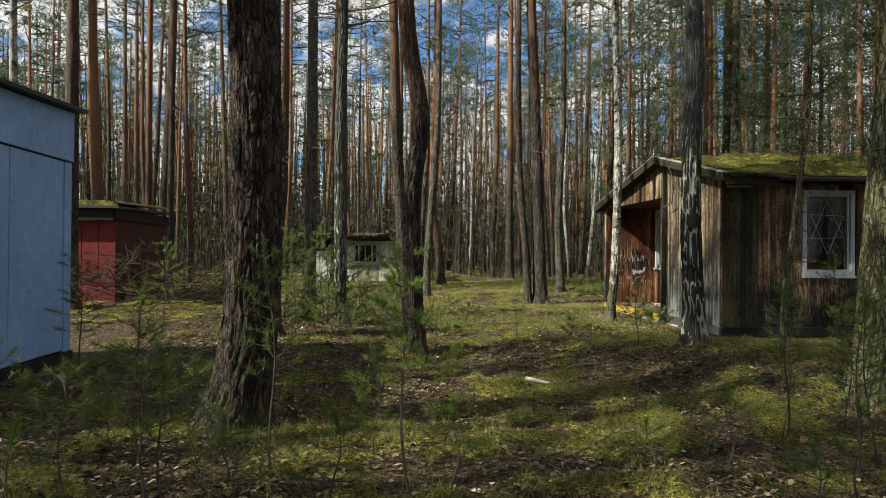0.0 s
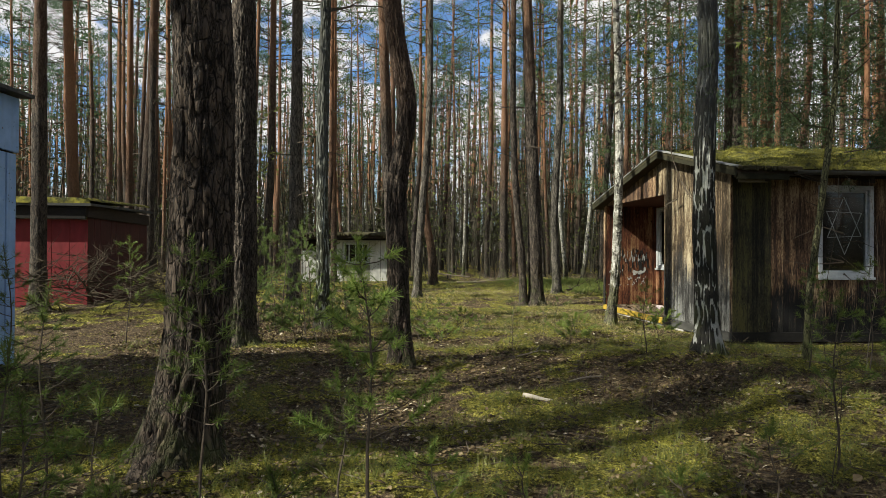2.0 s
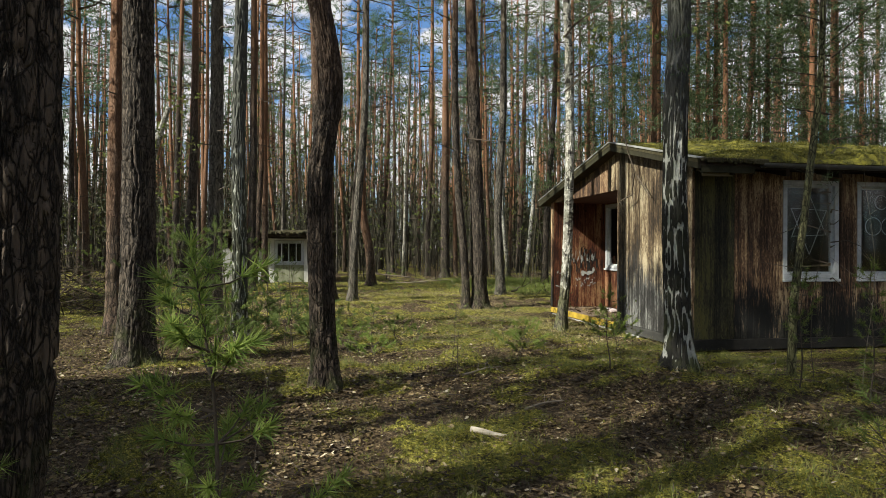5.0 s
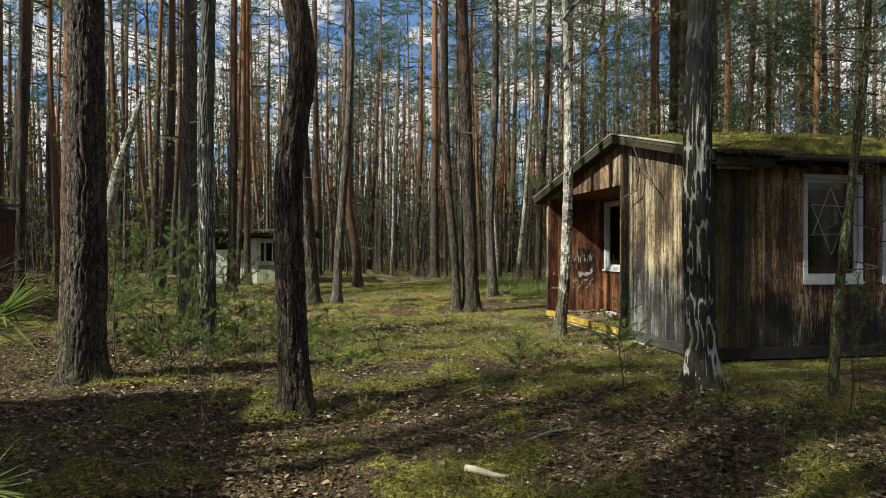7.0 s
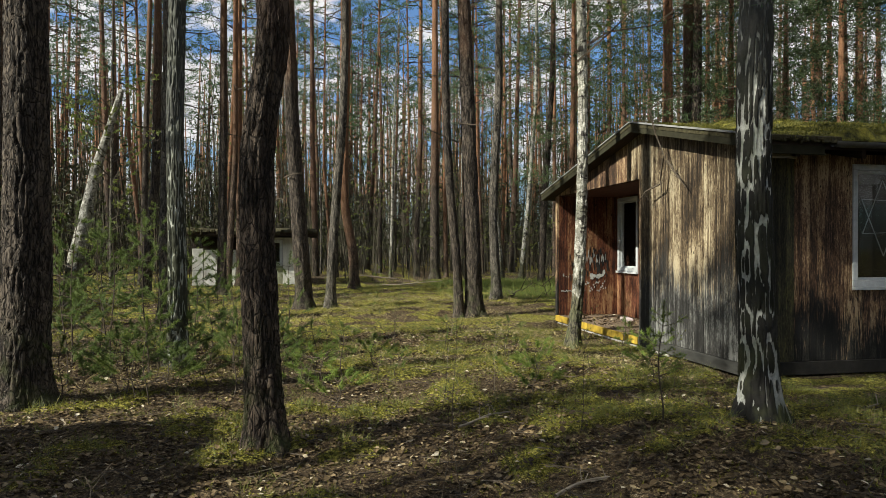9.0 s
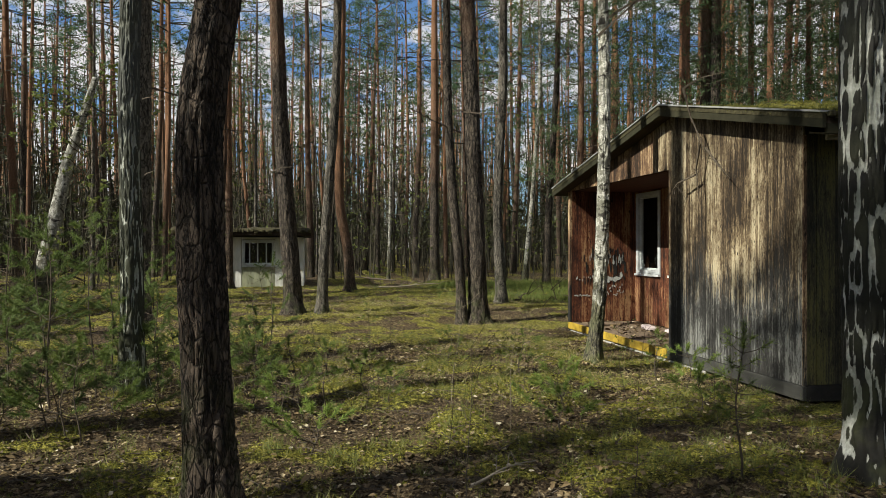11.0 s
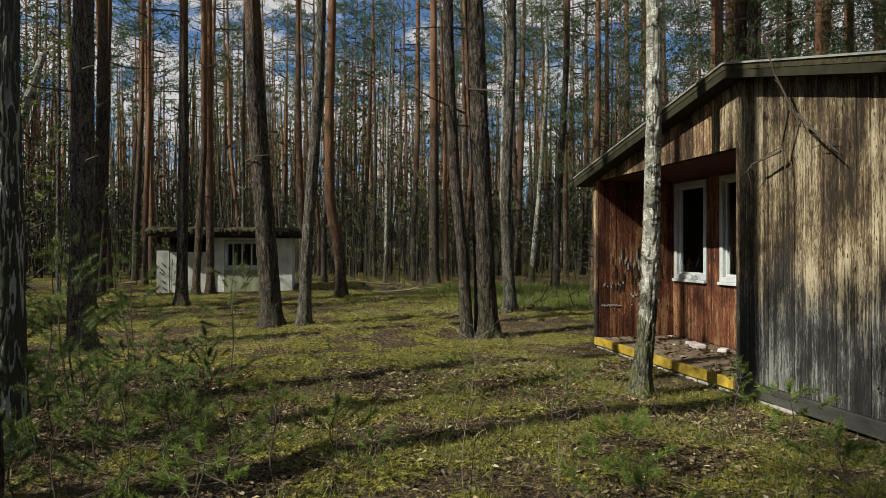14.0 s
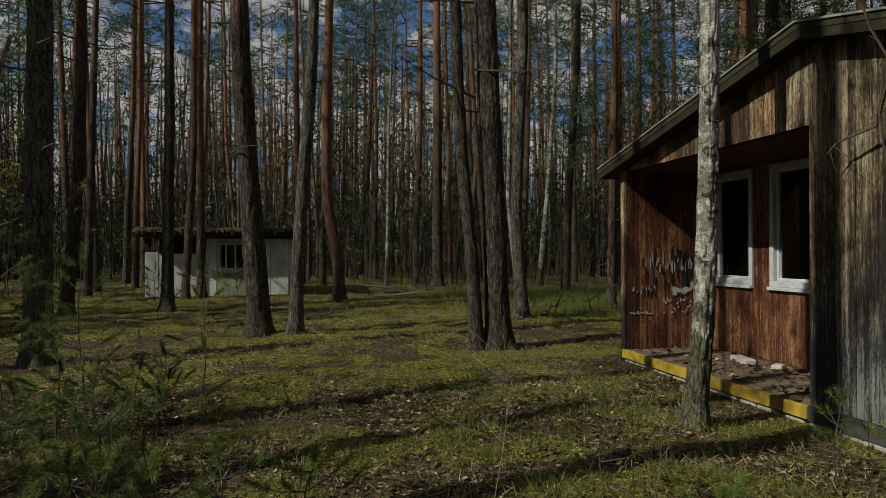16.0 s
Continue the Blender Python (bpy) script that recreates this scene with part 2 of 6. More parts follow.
def rugged_birch(name, pale, dark, top):
    """Old birch: charcoal plates standing proud of pale bark, which opens out higher up. The plates follow the trunk's relief."""
    g = Graph(name, 0.8)
    v = g.coord("Object")
    z = g.axis(v, 2)
    at = g.nodes.new("ShaderNodeAttribute")
    at.attribute_name = "plate"
    fine = g.noise(g.coord("Object", (1, 1, 0.8)), 50, 5, 0.65)
    rag = g.noise(g.coord("Object", (1, 1, 0.45)), 30, 5, 0.65)
    spread_n = g.noise(g.coord("Object", (1, 1, 0.30)), 7, 3, 0.55)
    k = g.math("ADD", at.outputs["Fac"], g.math("MULTIPLY", g.math("SUBTRACT", rag, 0.5), 0.6))
    k = g.math("SUBTRACT", k, g.math("MULTIPLY", g.ramp(spread_n, (0.45, 0.0), (0.66, 1.0)), 0.22))
    k = g.math("SUBTRACT", k, g.ramp(g.math("DIVIDE", z, 5.0, True), (0.0, -0.04), (0.12, 0.04), (0.36, 0.10), (top / 5.0, 0.02), (1.0, -0.05)))
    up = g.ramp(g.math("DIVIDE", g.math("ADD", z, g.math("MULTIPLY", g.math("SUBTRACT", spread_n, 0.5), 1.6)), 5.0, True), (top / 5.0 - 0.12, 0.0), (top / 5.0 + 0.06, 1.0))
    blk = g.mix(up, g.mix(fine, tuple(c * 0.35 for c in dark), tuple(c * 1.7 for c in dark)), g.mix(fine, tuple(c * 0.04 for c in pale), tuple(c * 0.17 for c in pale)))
    light = g.mix(g.ramp(fine, (0.3, 0.0), (0.7, 1.0)), tuple(c * 0.5 for c in pale), pale)
    light = g.mix(g.ramp(g.noise(v, 4.5, 4), (0.45, 0.0), (0.65, 0.7)), light, tuple(c * f for c, f in zip(pale, (0.42, 0.45, 0.38))))
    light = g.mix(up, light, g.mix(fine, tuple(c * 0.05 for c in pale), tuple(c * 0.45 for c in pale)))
    col = g.mix(g.ramp(k, (0.31, 0.0), (0.44, 1.0)), light, blk)
    green = g.math("MULTIPLY", g.ramp(g.noise(v, 5, 3), (0.42, 0.0), (0.65, 0.7)), g.ramp(z, (0.0, 0.8), (0.7, 0.2)))
    col = g.mix(green, col, (0.07, 0.08, 0.025))
    g.bump(g.math("ADD", k, g.math("MULTIPLY", fine, 0.5)), 0.7, 0.010)
    return g.done(col)


BIRCH = birch_bark("birch_bark", 0.95)
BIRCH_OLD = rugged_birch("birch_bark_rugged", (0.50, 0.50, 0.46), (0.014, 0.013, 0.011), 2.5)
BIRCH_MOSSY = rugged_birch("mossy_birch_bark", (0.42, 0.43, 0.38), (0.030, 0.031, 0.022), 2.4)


def plain(name, col, rough=0.8, var=0.35, scale=14.0, bump=0.25, dist=0.004, stretch=(1, 1, 1), metal=0.0):
    """A single material with a grain and soft stains."""
    g = Graph(name, rough, metal)
    n = g.noise(g.coord("Object", stretch), scale, 5, 0.6)
    big = g.noise(g.coord("Object", stretch), scale * 0.12, 3)
    c = g.mix(g.ramp(n, (0.25, 0.0), (0.75, 1.0)), tuple(v * (1 - var) for v in col), tuple(min(1, v * (1 + var * 0.5)) for v in col))
    c = g.mix(0.5, c, g.ramp(big, (0.3, 0.45), (0.7, 1.0)), "MULTIPLY")
    g.bump(n, bump, dist)
    return g.done(c)


def foliage(name, a, b, thin=0.3):
    g = Graph(name, 0.6)
    col = g.mix(g.island(), a, b)
    col = g.mix(g.math("MULTIPLY", g.random(), 0.4), col, tuple(v * 0.6 for v in a))
    g.put(g.b.inputs["Base Color"], col)
    g.b.inputs["Specular IOR Level"].default_value = 0.3
    tr, ad = g.nodes.new("ShaderNodeBsdfTranslucent"), g.nodes.new("ShaderNodeMixShader")
    g.links.new(col, tr.inputs["Color"])
    ad.inputs[0].default_value = thin
    g.links.new(g.b.outputs[0], ad.inputs[1]), g.links.new(tr.outputs[0], ad.inputs[2])
    g.links.new(ad.outputs[0], g.nodes["Material Output"].inputs["Surface"])
    return g.m


NEEDLES = foliage("pine_needles", (0.040, 0.085, 0.040), (0.085, 0.14, 0.06))
NEEDLES_OLIVE = foliage("olive_pine_needles", (0.034, 0.062, 0.024), (0.085, 0.115, 0.042))
# young pine needles in a sunlit tone; NEEDLES_SHADE is their shaded copy
NEEDLES_SUNLIT = foliage("sunlit_pine_needles", (0.12, 0.20, 0.04), (0.34, 0.41, 0.10), 0.5)
NEEDLES_BUSH = foliage("bush_pine_needles", (0.075, 0.125, 0.03), (0.19, 0.235, 0.065))
NEEDLES_SHADE = foliage("shaded_pine_needles", (0.072, 0.115, 0.022), (0.17, 0.215, 0.042))
SPRING = foliage("spring_leaves", (0.11, 0.15, 0.03), (0.20, 0.21, 0.06), 0.4)
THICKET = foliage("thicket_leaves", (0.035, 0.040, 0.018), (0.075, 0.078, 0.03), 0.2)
GRASS = foliage("grass_blades", (0.10, 0.14, 0.03), (0.30, 0.27, 0.09), 0.3)
MOSSY = foliage("moss_shoots", (0.07, 0.078, 0.012), (0.34, 0.32, 0.05), 0.35)
ROOF_SHOOTS = foliage("roof_moss_shoots", (0.055, 0.062, 0.010), (0.20, 0.18, 0.03), 0.3)
STRAW = foliage("dry_straw", (0.30, 0.235, 0.10), (0.58, 0.49, 0.27), 0.25)
LUSH = foliage("fresh_grass", (0.085, 0.125, 0.025), (0.20, 0.225, 0.055), 0.35)


def litter():
    g = Graph("dry_leaf", 0.7)
    col = g.ramp(g.island(), (0.0, (0.024, 0.015, 0.007)), (0.50, (0.075, 0.050, 0.023)), (0.84, (0.17, 0.118, 0.058)), (0.96, (0.32, 0.25, 0.145)), (1.0, (0.54, 0.47, 0.35)))
    col = g.mix(0.4, col, g.ramp(g.noise(g.world(), 60, 3), (0.3, 0.5), (0.7, 1.0)), "MULTIPLY")
    return g.done(col)


DRY_LEAF = litter()
TWIG = plain("dead_twig", (0.095, 0.075, 0.055), 0.9, 0.5, 30)
# dead twig again, darkened to carry the deep shade of the far brush
TWIG_SHADED = plain("shaded_brushwood", (0.048, 0.042, 0.028), 0.9, 0.5, 30)
TWIG_PALE = plain("pale_twig", (0.30, 0.25, 0.19), 0.9, 0.4, 30)


def forest_floor():
    g = Graph("forest_floor", 0.95)
    w = g.world()
    small = g.noise(w, 7.0, 6, 0.72)
    fine = g.noise(w, 75, 6, 0.8)
    crumb = g.voronoi(w, 46, "F1")
    tuft = g.noise(w, 26, 4, 0.65)
    mixed = g.math("ADD", g.math("MULTIPLY", fine, 0.62), g.math("MULTIPLY", tuft, 0.38))
    soil = g.ramp(mixed, (0.40, (0.014, 0.008, 0.004)), (0.475, (0.066, 0.042, 0.021)), (0.54, (0.165, 0.114, 0.058)), (0.61, (0.50, 0.39, 0.235)))
    moss = g.ramp(mixed, (0.41, (0.014, 0.015, 0.004)), (0.475, (0.11, 0.105, 0.016)), (0.535, (0.36, 0.325, 0.045)), (0.60, (0.68, 0.60, 0.17)))
    cover = g.nodes.new("ShaderNodeAttribute")
    cover.attribute_name = "moss_cover"
    k = g.math("ADD", cover.outputs["Fac"], g.math("MULTIPLY", g.math("SUBTRACT", small, 0.5), 2.7))
    k = g.math("ADD", k, g.math("MULTIPLY", g.math("SUBTRACT", tuft, 0.5), 1.0))
    col = g.mix(g.ramp(k, (0.28, 0.0), (0.80, 1.0)), soil, moss)
    g.bump(g.math("ADD", g.math("ADD", fine, g.math("MULTIPLY", crumb, 0.7)), g.math("MULTIPLY", tuft, 1.8)), 1.0, 0.07)
    return g.done(col)


FLOOR = forest_floor()


def siding(name, dark, mid, light, bare, amount=0.5, foot_top=0.0, foot_colours=((0.022, 0.020, 0.017), (0.060, 0.056, 0.050), (0.20, 0.19, 0.165))):
    """Weathered vertical boarding: old stain run off in long streaks."""
    g = Graph(name, 0.8)
    w = g.world((1, 1, 0.085))
    streak = g.noise(w, 66, 5, 0.62, 0.5)
    peel = g.noise(g.world((1, 1, 0.22)), 100, 6, 0.74, 0.6)
    streak2 = g.noise(g.world((1, 1, 0.05)), 27, 3, 0.6, 0.3)
    big = g.noise(g.world((1, 1, 0.45)), 2.6, 4, 0.6)
    s = g.math("ADD", g.math("MULTIPLY", streak, 0.27), g.math("ADD", g.math("MULTIPLY", streak2, 0.30), g.math("MULTIPLY", g.math("SUBTRACT", g.random(), 0.5), 0.07)))
    s = g.math("ADD", s, g.math("MULTIPLY", peel, 0.43))
    s = g.math("ADD", s, g.math("MULTIPLY", g.math("SUBTRACT", big, 0.5), 0.42))
    col = g.ramp(s, (0.41, dark), (0.465, mid), (0.525, light), (0.585, bare))
    knot = g.ramp(g.noise(g.world((1, 1, 0.3)), 44, 3, 0.5), (0.64, 0.0), (0.69, 1.0))
    col = g.mix(knot, col, tuple(c * 0.6 for c in dark))
    col = g.mix(amount, col, g.ramp(g.noise(g.world((1, 1, 0.5)), 1.3, 3), (0.35, 0.45), (0.65, 1.0)), "MULTIPLY")
    if foot_top:      # wall foot: rain-washed grey on the gable, near black on the brown boarding
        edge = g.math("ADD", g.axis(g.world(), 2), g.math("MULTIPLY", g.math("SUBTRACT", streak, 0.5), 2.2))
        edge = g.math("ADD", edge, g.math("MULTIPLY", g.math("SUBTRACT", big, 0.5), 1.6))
        foot = g.math("DIVIDE", g.math("SUBTRACT", foot_top + 0.25, edge), 0.45, True)
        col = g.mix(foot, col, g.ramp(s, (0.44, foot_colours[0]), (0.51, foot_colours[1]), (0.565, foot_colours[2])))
    g.bump(s, 0.5, 0.006)
    return g.done(col)


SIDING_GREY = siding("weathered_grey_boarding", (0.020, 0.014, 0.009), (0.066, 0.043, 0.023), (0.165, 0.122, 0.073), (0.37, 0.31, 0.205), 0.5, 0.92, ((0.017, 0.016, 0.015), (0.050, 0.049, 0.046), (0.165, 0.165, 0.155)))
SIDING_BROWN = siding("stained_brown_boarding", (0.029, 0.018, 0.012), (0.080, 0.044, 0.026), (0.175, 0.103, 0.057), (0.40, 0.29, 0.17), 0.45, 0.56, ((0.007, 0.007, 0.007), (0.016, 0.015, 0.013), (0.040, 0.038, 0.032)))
SIDING_RED = siding("red_brown_boarding", (0.022, 0.008, 0.005), (0.075, 0.023, 0.011), (0.13, 0.044, 0.020), (0.28, 0.16, 0.08), 0.5)
PLINTH = plain("grey_base_board", (0.052, 0.051, 0.046), 0.85, 0.6, 9, 0.4, 0.006, (0.25, 0.25, 1))
YELLOW = plain("yellow_edge_paint", (0.40, 0.27, 0.035), 0.7, 0.65, 9, 0.3, 0.003)
CONCRETE = plain("pale_concrete", (0.40, 0.38, 0.35), 0.95, 0.35, 25, 0.5, 0.006)
WHITE_FRAME = plain("old_white_paint", (0.52, 0.54, 0.55), 0.6, 0.25, 20, 0.2, 0.002)


def chipped_blue():
    g = Graph("pale_blue_paint", 0.7)
    v = g.coord("Object")
    n, big = g.noise(v, 9, 5, 0.65), g.noise(v, 1.4, 4)
    col = g.mix(g.ramp(n, (0.3, 0.0), (0.7, 1.0)), (0.25, 0.41, 0.68), (0.33, 0.50, 0.79))
    col = g.mix(0.5, col, g.ramp(big, (0.3, 0.6), (0.65, 1.0)), "MULTIPLY")
    run = g.ramp(g.noise(g.coord("Object", (1, 1, 0.08)), 14, 4), (0.55, 0.0), (0.75, 0.35))
    col = g.mix(run, col, (0.20, 0.27, 0.36))
    chip = g.math("MULTIPLY", g.ramp(g.noise(v, 38, 2, 0.4), (0.70, 0.0), (0.73, 1.0)), g.ramp(g.noise(v, 3, 2), (0.42, 0.0), (0.55, 1.0)))
    col = g.mix(chip, col, (0.05, 0.05, 0.05))
    g.bump(g.math("SUBTRACT", n, chip), 0.3, 0.003)
    return g.done(col)


BLUE_PAINT = chipped_blue()
# the shed's red, then a darker copy with the side face's shade in it
RED_PAINT = plain("red_paint", (0.25, 0.030, 0.036), 0.65, 0.3, 9, 0.2, 0.003, (1, 1, 0.3))
RED_SHADED = plain("shaded_red_paint", (0.075, 0.018, 0.016), 0.75, 0.5, 16, 0.3, 0.004, (1, 1, 0.15))
TAR = plain("tar_board", (0.022, 0.02, 0.018), 0.85, 0.4, 20)
FELT = plain("roofing_felt", (0.09, 0.09, 0.085), 0.95, 0.4, 30, 0.4, 0.005)
FELT_PALE = plain("weathered_pale_felt", (0.27, 0.27, 0.25), 0.95, 0.4, 12, 0.4, 0.005)
GALV = plain("dull_gutter_metal", (0.16, 0.16, 0.16), 0.5, 0.3, 15, 0.1, 0.002, (1, 1, 1), 0.6)
PLASTER_WHITE = plain("dirty_white_plaster", (0.72, 0.71, 0.66), 0.95, 0.45, 5, 0.25, 0.006, (1, 1, 0.35))
PLASTER_GREEN = plain("algae_stained_plaster", (0.33, 0.34, 0.23), 0.95, 0.6, 4, 0.25, 0.006, (1, 1, 0.35))
DARK_WOOD = plain("dark_roof_wood", (0.035, 0.024, 0.017), 0.9, 0.4, 20, 0.4, 0.005, (1, 0.2, 1))
TRIM_WOOD = plain("mossy_verge_board", (0.028, 0.026, 0.013), 0.9, 0.5, 10, 0.4, 0.006)
SOFFIT = plain("red_brown_soffit", (0.085, 0.03, 0.017), 0.8, 0.4, 14, 0.3, 0.004, (1, 0.15, 1))
PALE_PLANK = plain("split_pale_plank", (0.20, 0.165, 0.10), 0.9, 0.5, 26, 0.5, 0.005, (0.15, 1, 1))
PORCH_DIRT = plain("dirty_porch_boards", (0.20, 0.145, 0.10), 0.95, 0.45, 12, 0.4, 0.006)
DARK_INSIDE = plain("dark_interior", (0.06, 0.055, 0.05), 0.95)
PAINT_WHITE = plain("white_spray_paint", (0.34, 0.36, 0.36), 0.7, 0.15, 20)
PAPER = plain("torn_paper", (0.42, 0.43, 0.41), 0.9, 0.5, 40)
PLASTIC = plain("pale_pink_block", (0.62, 0.52, 0.52), 0.6, 0.15, 10)
RUST = plain("rusty_frame", (0.16, 0.085, 0.05), 0.8, 0.5, 20)


def moss_mat():
    g = Graph("thick_moss", 1.0)
    w = g.world()
    n, f = g.noise(w, 5, 6, 0.68), g.noise(w, 60, 4, 0.7)
    col = g.mix(g.ramp(n, (0.40, 0.0), (0.60, 1.0)), (0.022, 0.024, 0.006), (0.20, 0.18, 0.024))
    col = g.mix(0.7, col, g.ramp(f, (0.25, 0.3), (0.75, 1.0)), "MULTIPLY")
    g.bump(f, 1.0, 0.02)
    return g.done(col)


MOSS = moss_mat()


MOSS_BROWN = plain("dull_brown_moss", (0.055, 0.048, 0.024), 1.0, 0.6, 22, 0.8, 0.02)


def glass_mat():
    g = Graph("dusty_window_glass", 0.08)
    g.b.inputs["Base Color"].default_value = (0.80, 0.86, 0.84, 1)
    g.b.inputs["Transmission Weight"].default_value = 1.0
    g.b.inputs["IOR"].default_value = 1.45
    g.put(g.b.inputs["Roughness"], g.ramp(g.noise(g.world(), 6, 4), (0.3, 0.01), (0.7, 0.05)))
    return g.m


GLASS = glass_mat()


# ---- forest floor, one sheet out to the horizon ----
def spread(lo, hi, step, far, growth=1.35):
    mid = list(np.arange(lo, hi + 1e-6, step))
    a, b, s = [lo], [hi], step
    while a[-1] > -far:
        s *= growth
        a.append(a[-1] - s), b.append(b[-1] + s)
    return np.array(a[:0:-1] + mid + b[1:])


gx, gy = spread(-7, 8, 0.065, 2500), spread(0.5, 24, 0.075, 2500)
GX, GY = np.meshgrid(gx, gy)
GZ = land(GX, GY)
nx, ny = len(gx), len(gy)
idx = np.arange(nx * ny).reshape(ny, nx)
quads = np.stack([idx[:-1, :-1], idx[:-1, 1:], idx[1:, 1:], idx[1:, :-1]], -1).reshape(-1, 4)
ground = new("ground", mesh_of("ground", np.stack([GX, GY, GZ], -1).reshape(-1, 3), quads.tolist(), FLOOR, True))
cover = ground.data.attributes.new("moss_cover", "FLOAT", "POINT")
cover.data.foreach_set("value", mossy(GX, GY).reshape(-1).astype(np.float32))
tagged(ground, "forest floor of brown leaf litter and yellow-green moss", "forest floor", kind="structure")


# ---- building helpers ----
def prism(pts, axis, a, b):
    """A slab with the outline pts (pairs of the two other axes) from a to b along axis."""
    bm = bmesh.new()
    put = (lambda p, c: (c, p[0], p[1])) if axis == "x" else (lambda p, c: (p[0], c, p[1]))
    lo = [bm.verts.new(put(p, a)) for p in pts]
    hi = [bm.verts.new(put(p, b)) for p in pts]
    bm.faces.new(lo), bm.faces.new(hi[::-1])
    for i in range(len(pts)):
        j = (i + 1) % len(pts)
        bm.faces.new((lo[i], hi[i], hi[j], lo[j]))
    bmesh.ops.recalc_face_normals(bm, faces=bm.faces)
    return bm


rng = random.Random(5)


def boards(parent, material, axis, at, start, end, low, high, outward, width=0.088, name="board", thick=0.02, skip=()):
    """Vertical boards along a wall. low and high give the foot and head at a place along it; skip: openings (from, to, foot, head)."""
    n = max(1, round((end - start) / width))
    w = (end - start) / n
    for i in range(n):
        p, q = start + i * w + 0.0012, start + (i + 1) * w - 0.0012
        mid = (p + q) / 2
        runs = [(low(mid), None)]
        for s0, s1, f, h in skip:
            if s0 < mid < s1:
                runs = [(low(mid), f), (h, None)]
        for f, h in runs:
            d = rng.uniform(-0.0025, 0.0025)
            fa, fb = at + d * 1.0, at + d - outward * thick
            pts = [(p, f), (q, f), (q, h or high(q)), (p, h or high(p))]
            part(name, prism(pts, axis, min(fa, fb), max(fa, fb)), material, parent)


def window(parent, axis, at, a0, a1, z0, z1, inward, frame_mat=WHITE_FRAME, bars=(), depth=0.09, broken=False, w=0.06):
    """A casement set in a wall: frame of four rails, inner sash, glazing. axis: the wall's normal."""
    def bx(u0, u1, v0, v1, d0, d1, bev=0.004):
        lo, hi = sorted((at + inward * d0, at + inward * d1))
        return boxed(lo, u0, v0, hi, u1, v1, bev) if axis == "x" else boxed(u0, lo, v0, u1, hi, v1, bev)
    win = part("window", bx(a0 - 0.004, a1 + 0.004, z0 - 0.035, z0, -0.045, depth), frame_mat, parent, "white-painted window with flaking frame")
    part("rail", bx(a0, a1, z1 - w, z1, -0.015, depth), frame_mat, win)
    part("rail", bx(a0, a1, z0 + 0.001, z0 + w, -0.015, depth), frame_mat, win)
    part("stile", bx(a0, a0 + w, z0 + w, z1 - w, -0.013, depth), frame_mat, win)
    part("stile", bx(a1 - w, a1, z0 + w, z1 - w, -0.013, depth), frame_mat, win)
    s = 0.03
    e0, e1, f0, f1 = a0 + w, a1 - w, z0 + w, z1 - w
    for u0, u1, v0, v1 in ((e0, e1, f1 - s, f1), (e0, e1, f0, f0 + s), (e0, e0 + s, f0 + s, f1 - s), (e1 - s, e1, f0 + s, f1 - s)):
        part("sash", bx(u0, u1, v0, v1, 0.03, 0.07, 0.003), frame_mat, win)
    for b in bars:
        part("mullion", bx(b - 0.02, b + 0.02, f0 + s, f1 - s, 0.025, 0.075, 0.003), frame_mat, win)
    g0, g1, h0, h1 = e0 + s - 0.004, e1 - s + 0.004, f0 + s - 0.004, f1 - s + 0.004
    if broken:
        k = [(g0, h0), (g1, h0), (g1, h0 + 0.16), (g1 - 0.10, h0 + 0.05), (g1 - 0.17, h0 + 0.20), (g1 - 0.3, h0 + 0.07), (g1 - 0.36, h0 + 0.12), (g0, h0 + 0.55)]
    else:
        k = [(g0, h0), (g1, h0), (g1, h1), (g0, h1)]
    lo, hi = sorted((at + inward * 0.046, at + inward * 0.05))
    pane = part("pane", prism(k, axis, lo, hi), GLASS, win, "dusty broken glass" if broken else "dusty glass")
    pane.visible_shadow = False
    return win


# ---- the cabin with the porch ----
CX, CY0, CYP, CY1, CB = 4.725, 9.59, 11.73, 14.69, 5.82   # front plane, near wall, porch's near side, far wall, porch's back wall
CX1 = 12.0
RIDGE_Y, RIDGE_Z = 11.64, 2.73


def soffit_z(y):
    return RIDGE_Z - (RIDGE_Y - y) * 0.228 if y < RIDGE_Y else RIDGE_Z - (y - RIDGE_Y) * 0.19


cabin = thing("cabin", 0, 0, 0, "abandoned brown wooden cabin with a recessed porch and mossy roof", "cabin")
wall_front = part("wall", prism([(CY0 + 0.02, 0.0), (CYP, 0.0), (CYP, soffit_z(CYP)), (RIDGE_Y, soffit_z(RIDGE_Y)), (CY0 + 0.02, soffit_z(CY0))], "x", CX + 0.021, CX + 0.09), DARK_WOOD, cabin, "weathered grey-brown boarded gable wall")
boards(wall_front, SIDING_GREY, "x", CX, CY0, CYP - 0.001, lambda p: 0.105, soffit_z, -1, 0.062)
part("base_board", boxed(CX - 0.02, CY0 - 0.02, -0.02, CX + 0.02, CYP, 0.10, 0.004), PLINTH, cabin, "grey weathered base board")
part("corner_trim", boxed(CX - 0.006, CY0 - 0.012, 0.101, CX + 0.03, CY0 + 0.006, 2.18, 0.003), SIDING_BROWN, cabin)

wall_gable = part("wall", prism([(CYP + 0.001, 2.16), (CY1 + 0.05, 2.15), (CY1 + 0.05, soffit_z(CY1 + 0.05)), (CYP + 0.001, soffit_z(CYP))], "x", CX + 0.021, CX + 0.085), DARK_WOOD, cabin, "boarded gable above the porch opening")
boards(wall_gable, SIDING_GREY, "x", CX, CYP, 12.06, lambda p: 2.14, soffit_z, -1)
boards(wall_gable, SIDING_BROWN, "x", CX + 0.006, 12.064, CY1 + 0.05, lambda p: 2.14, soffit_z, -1)

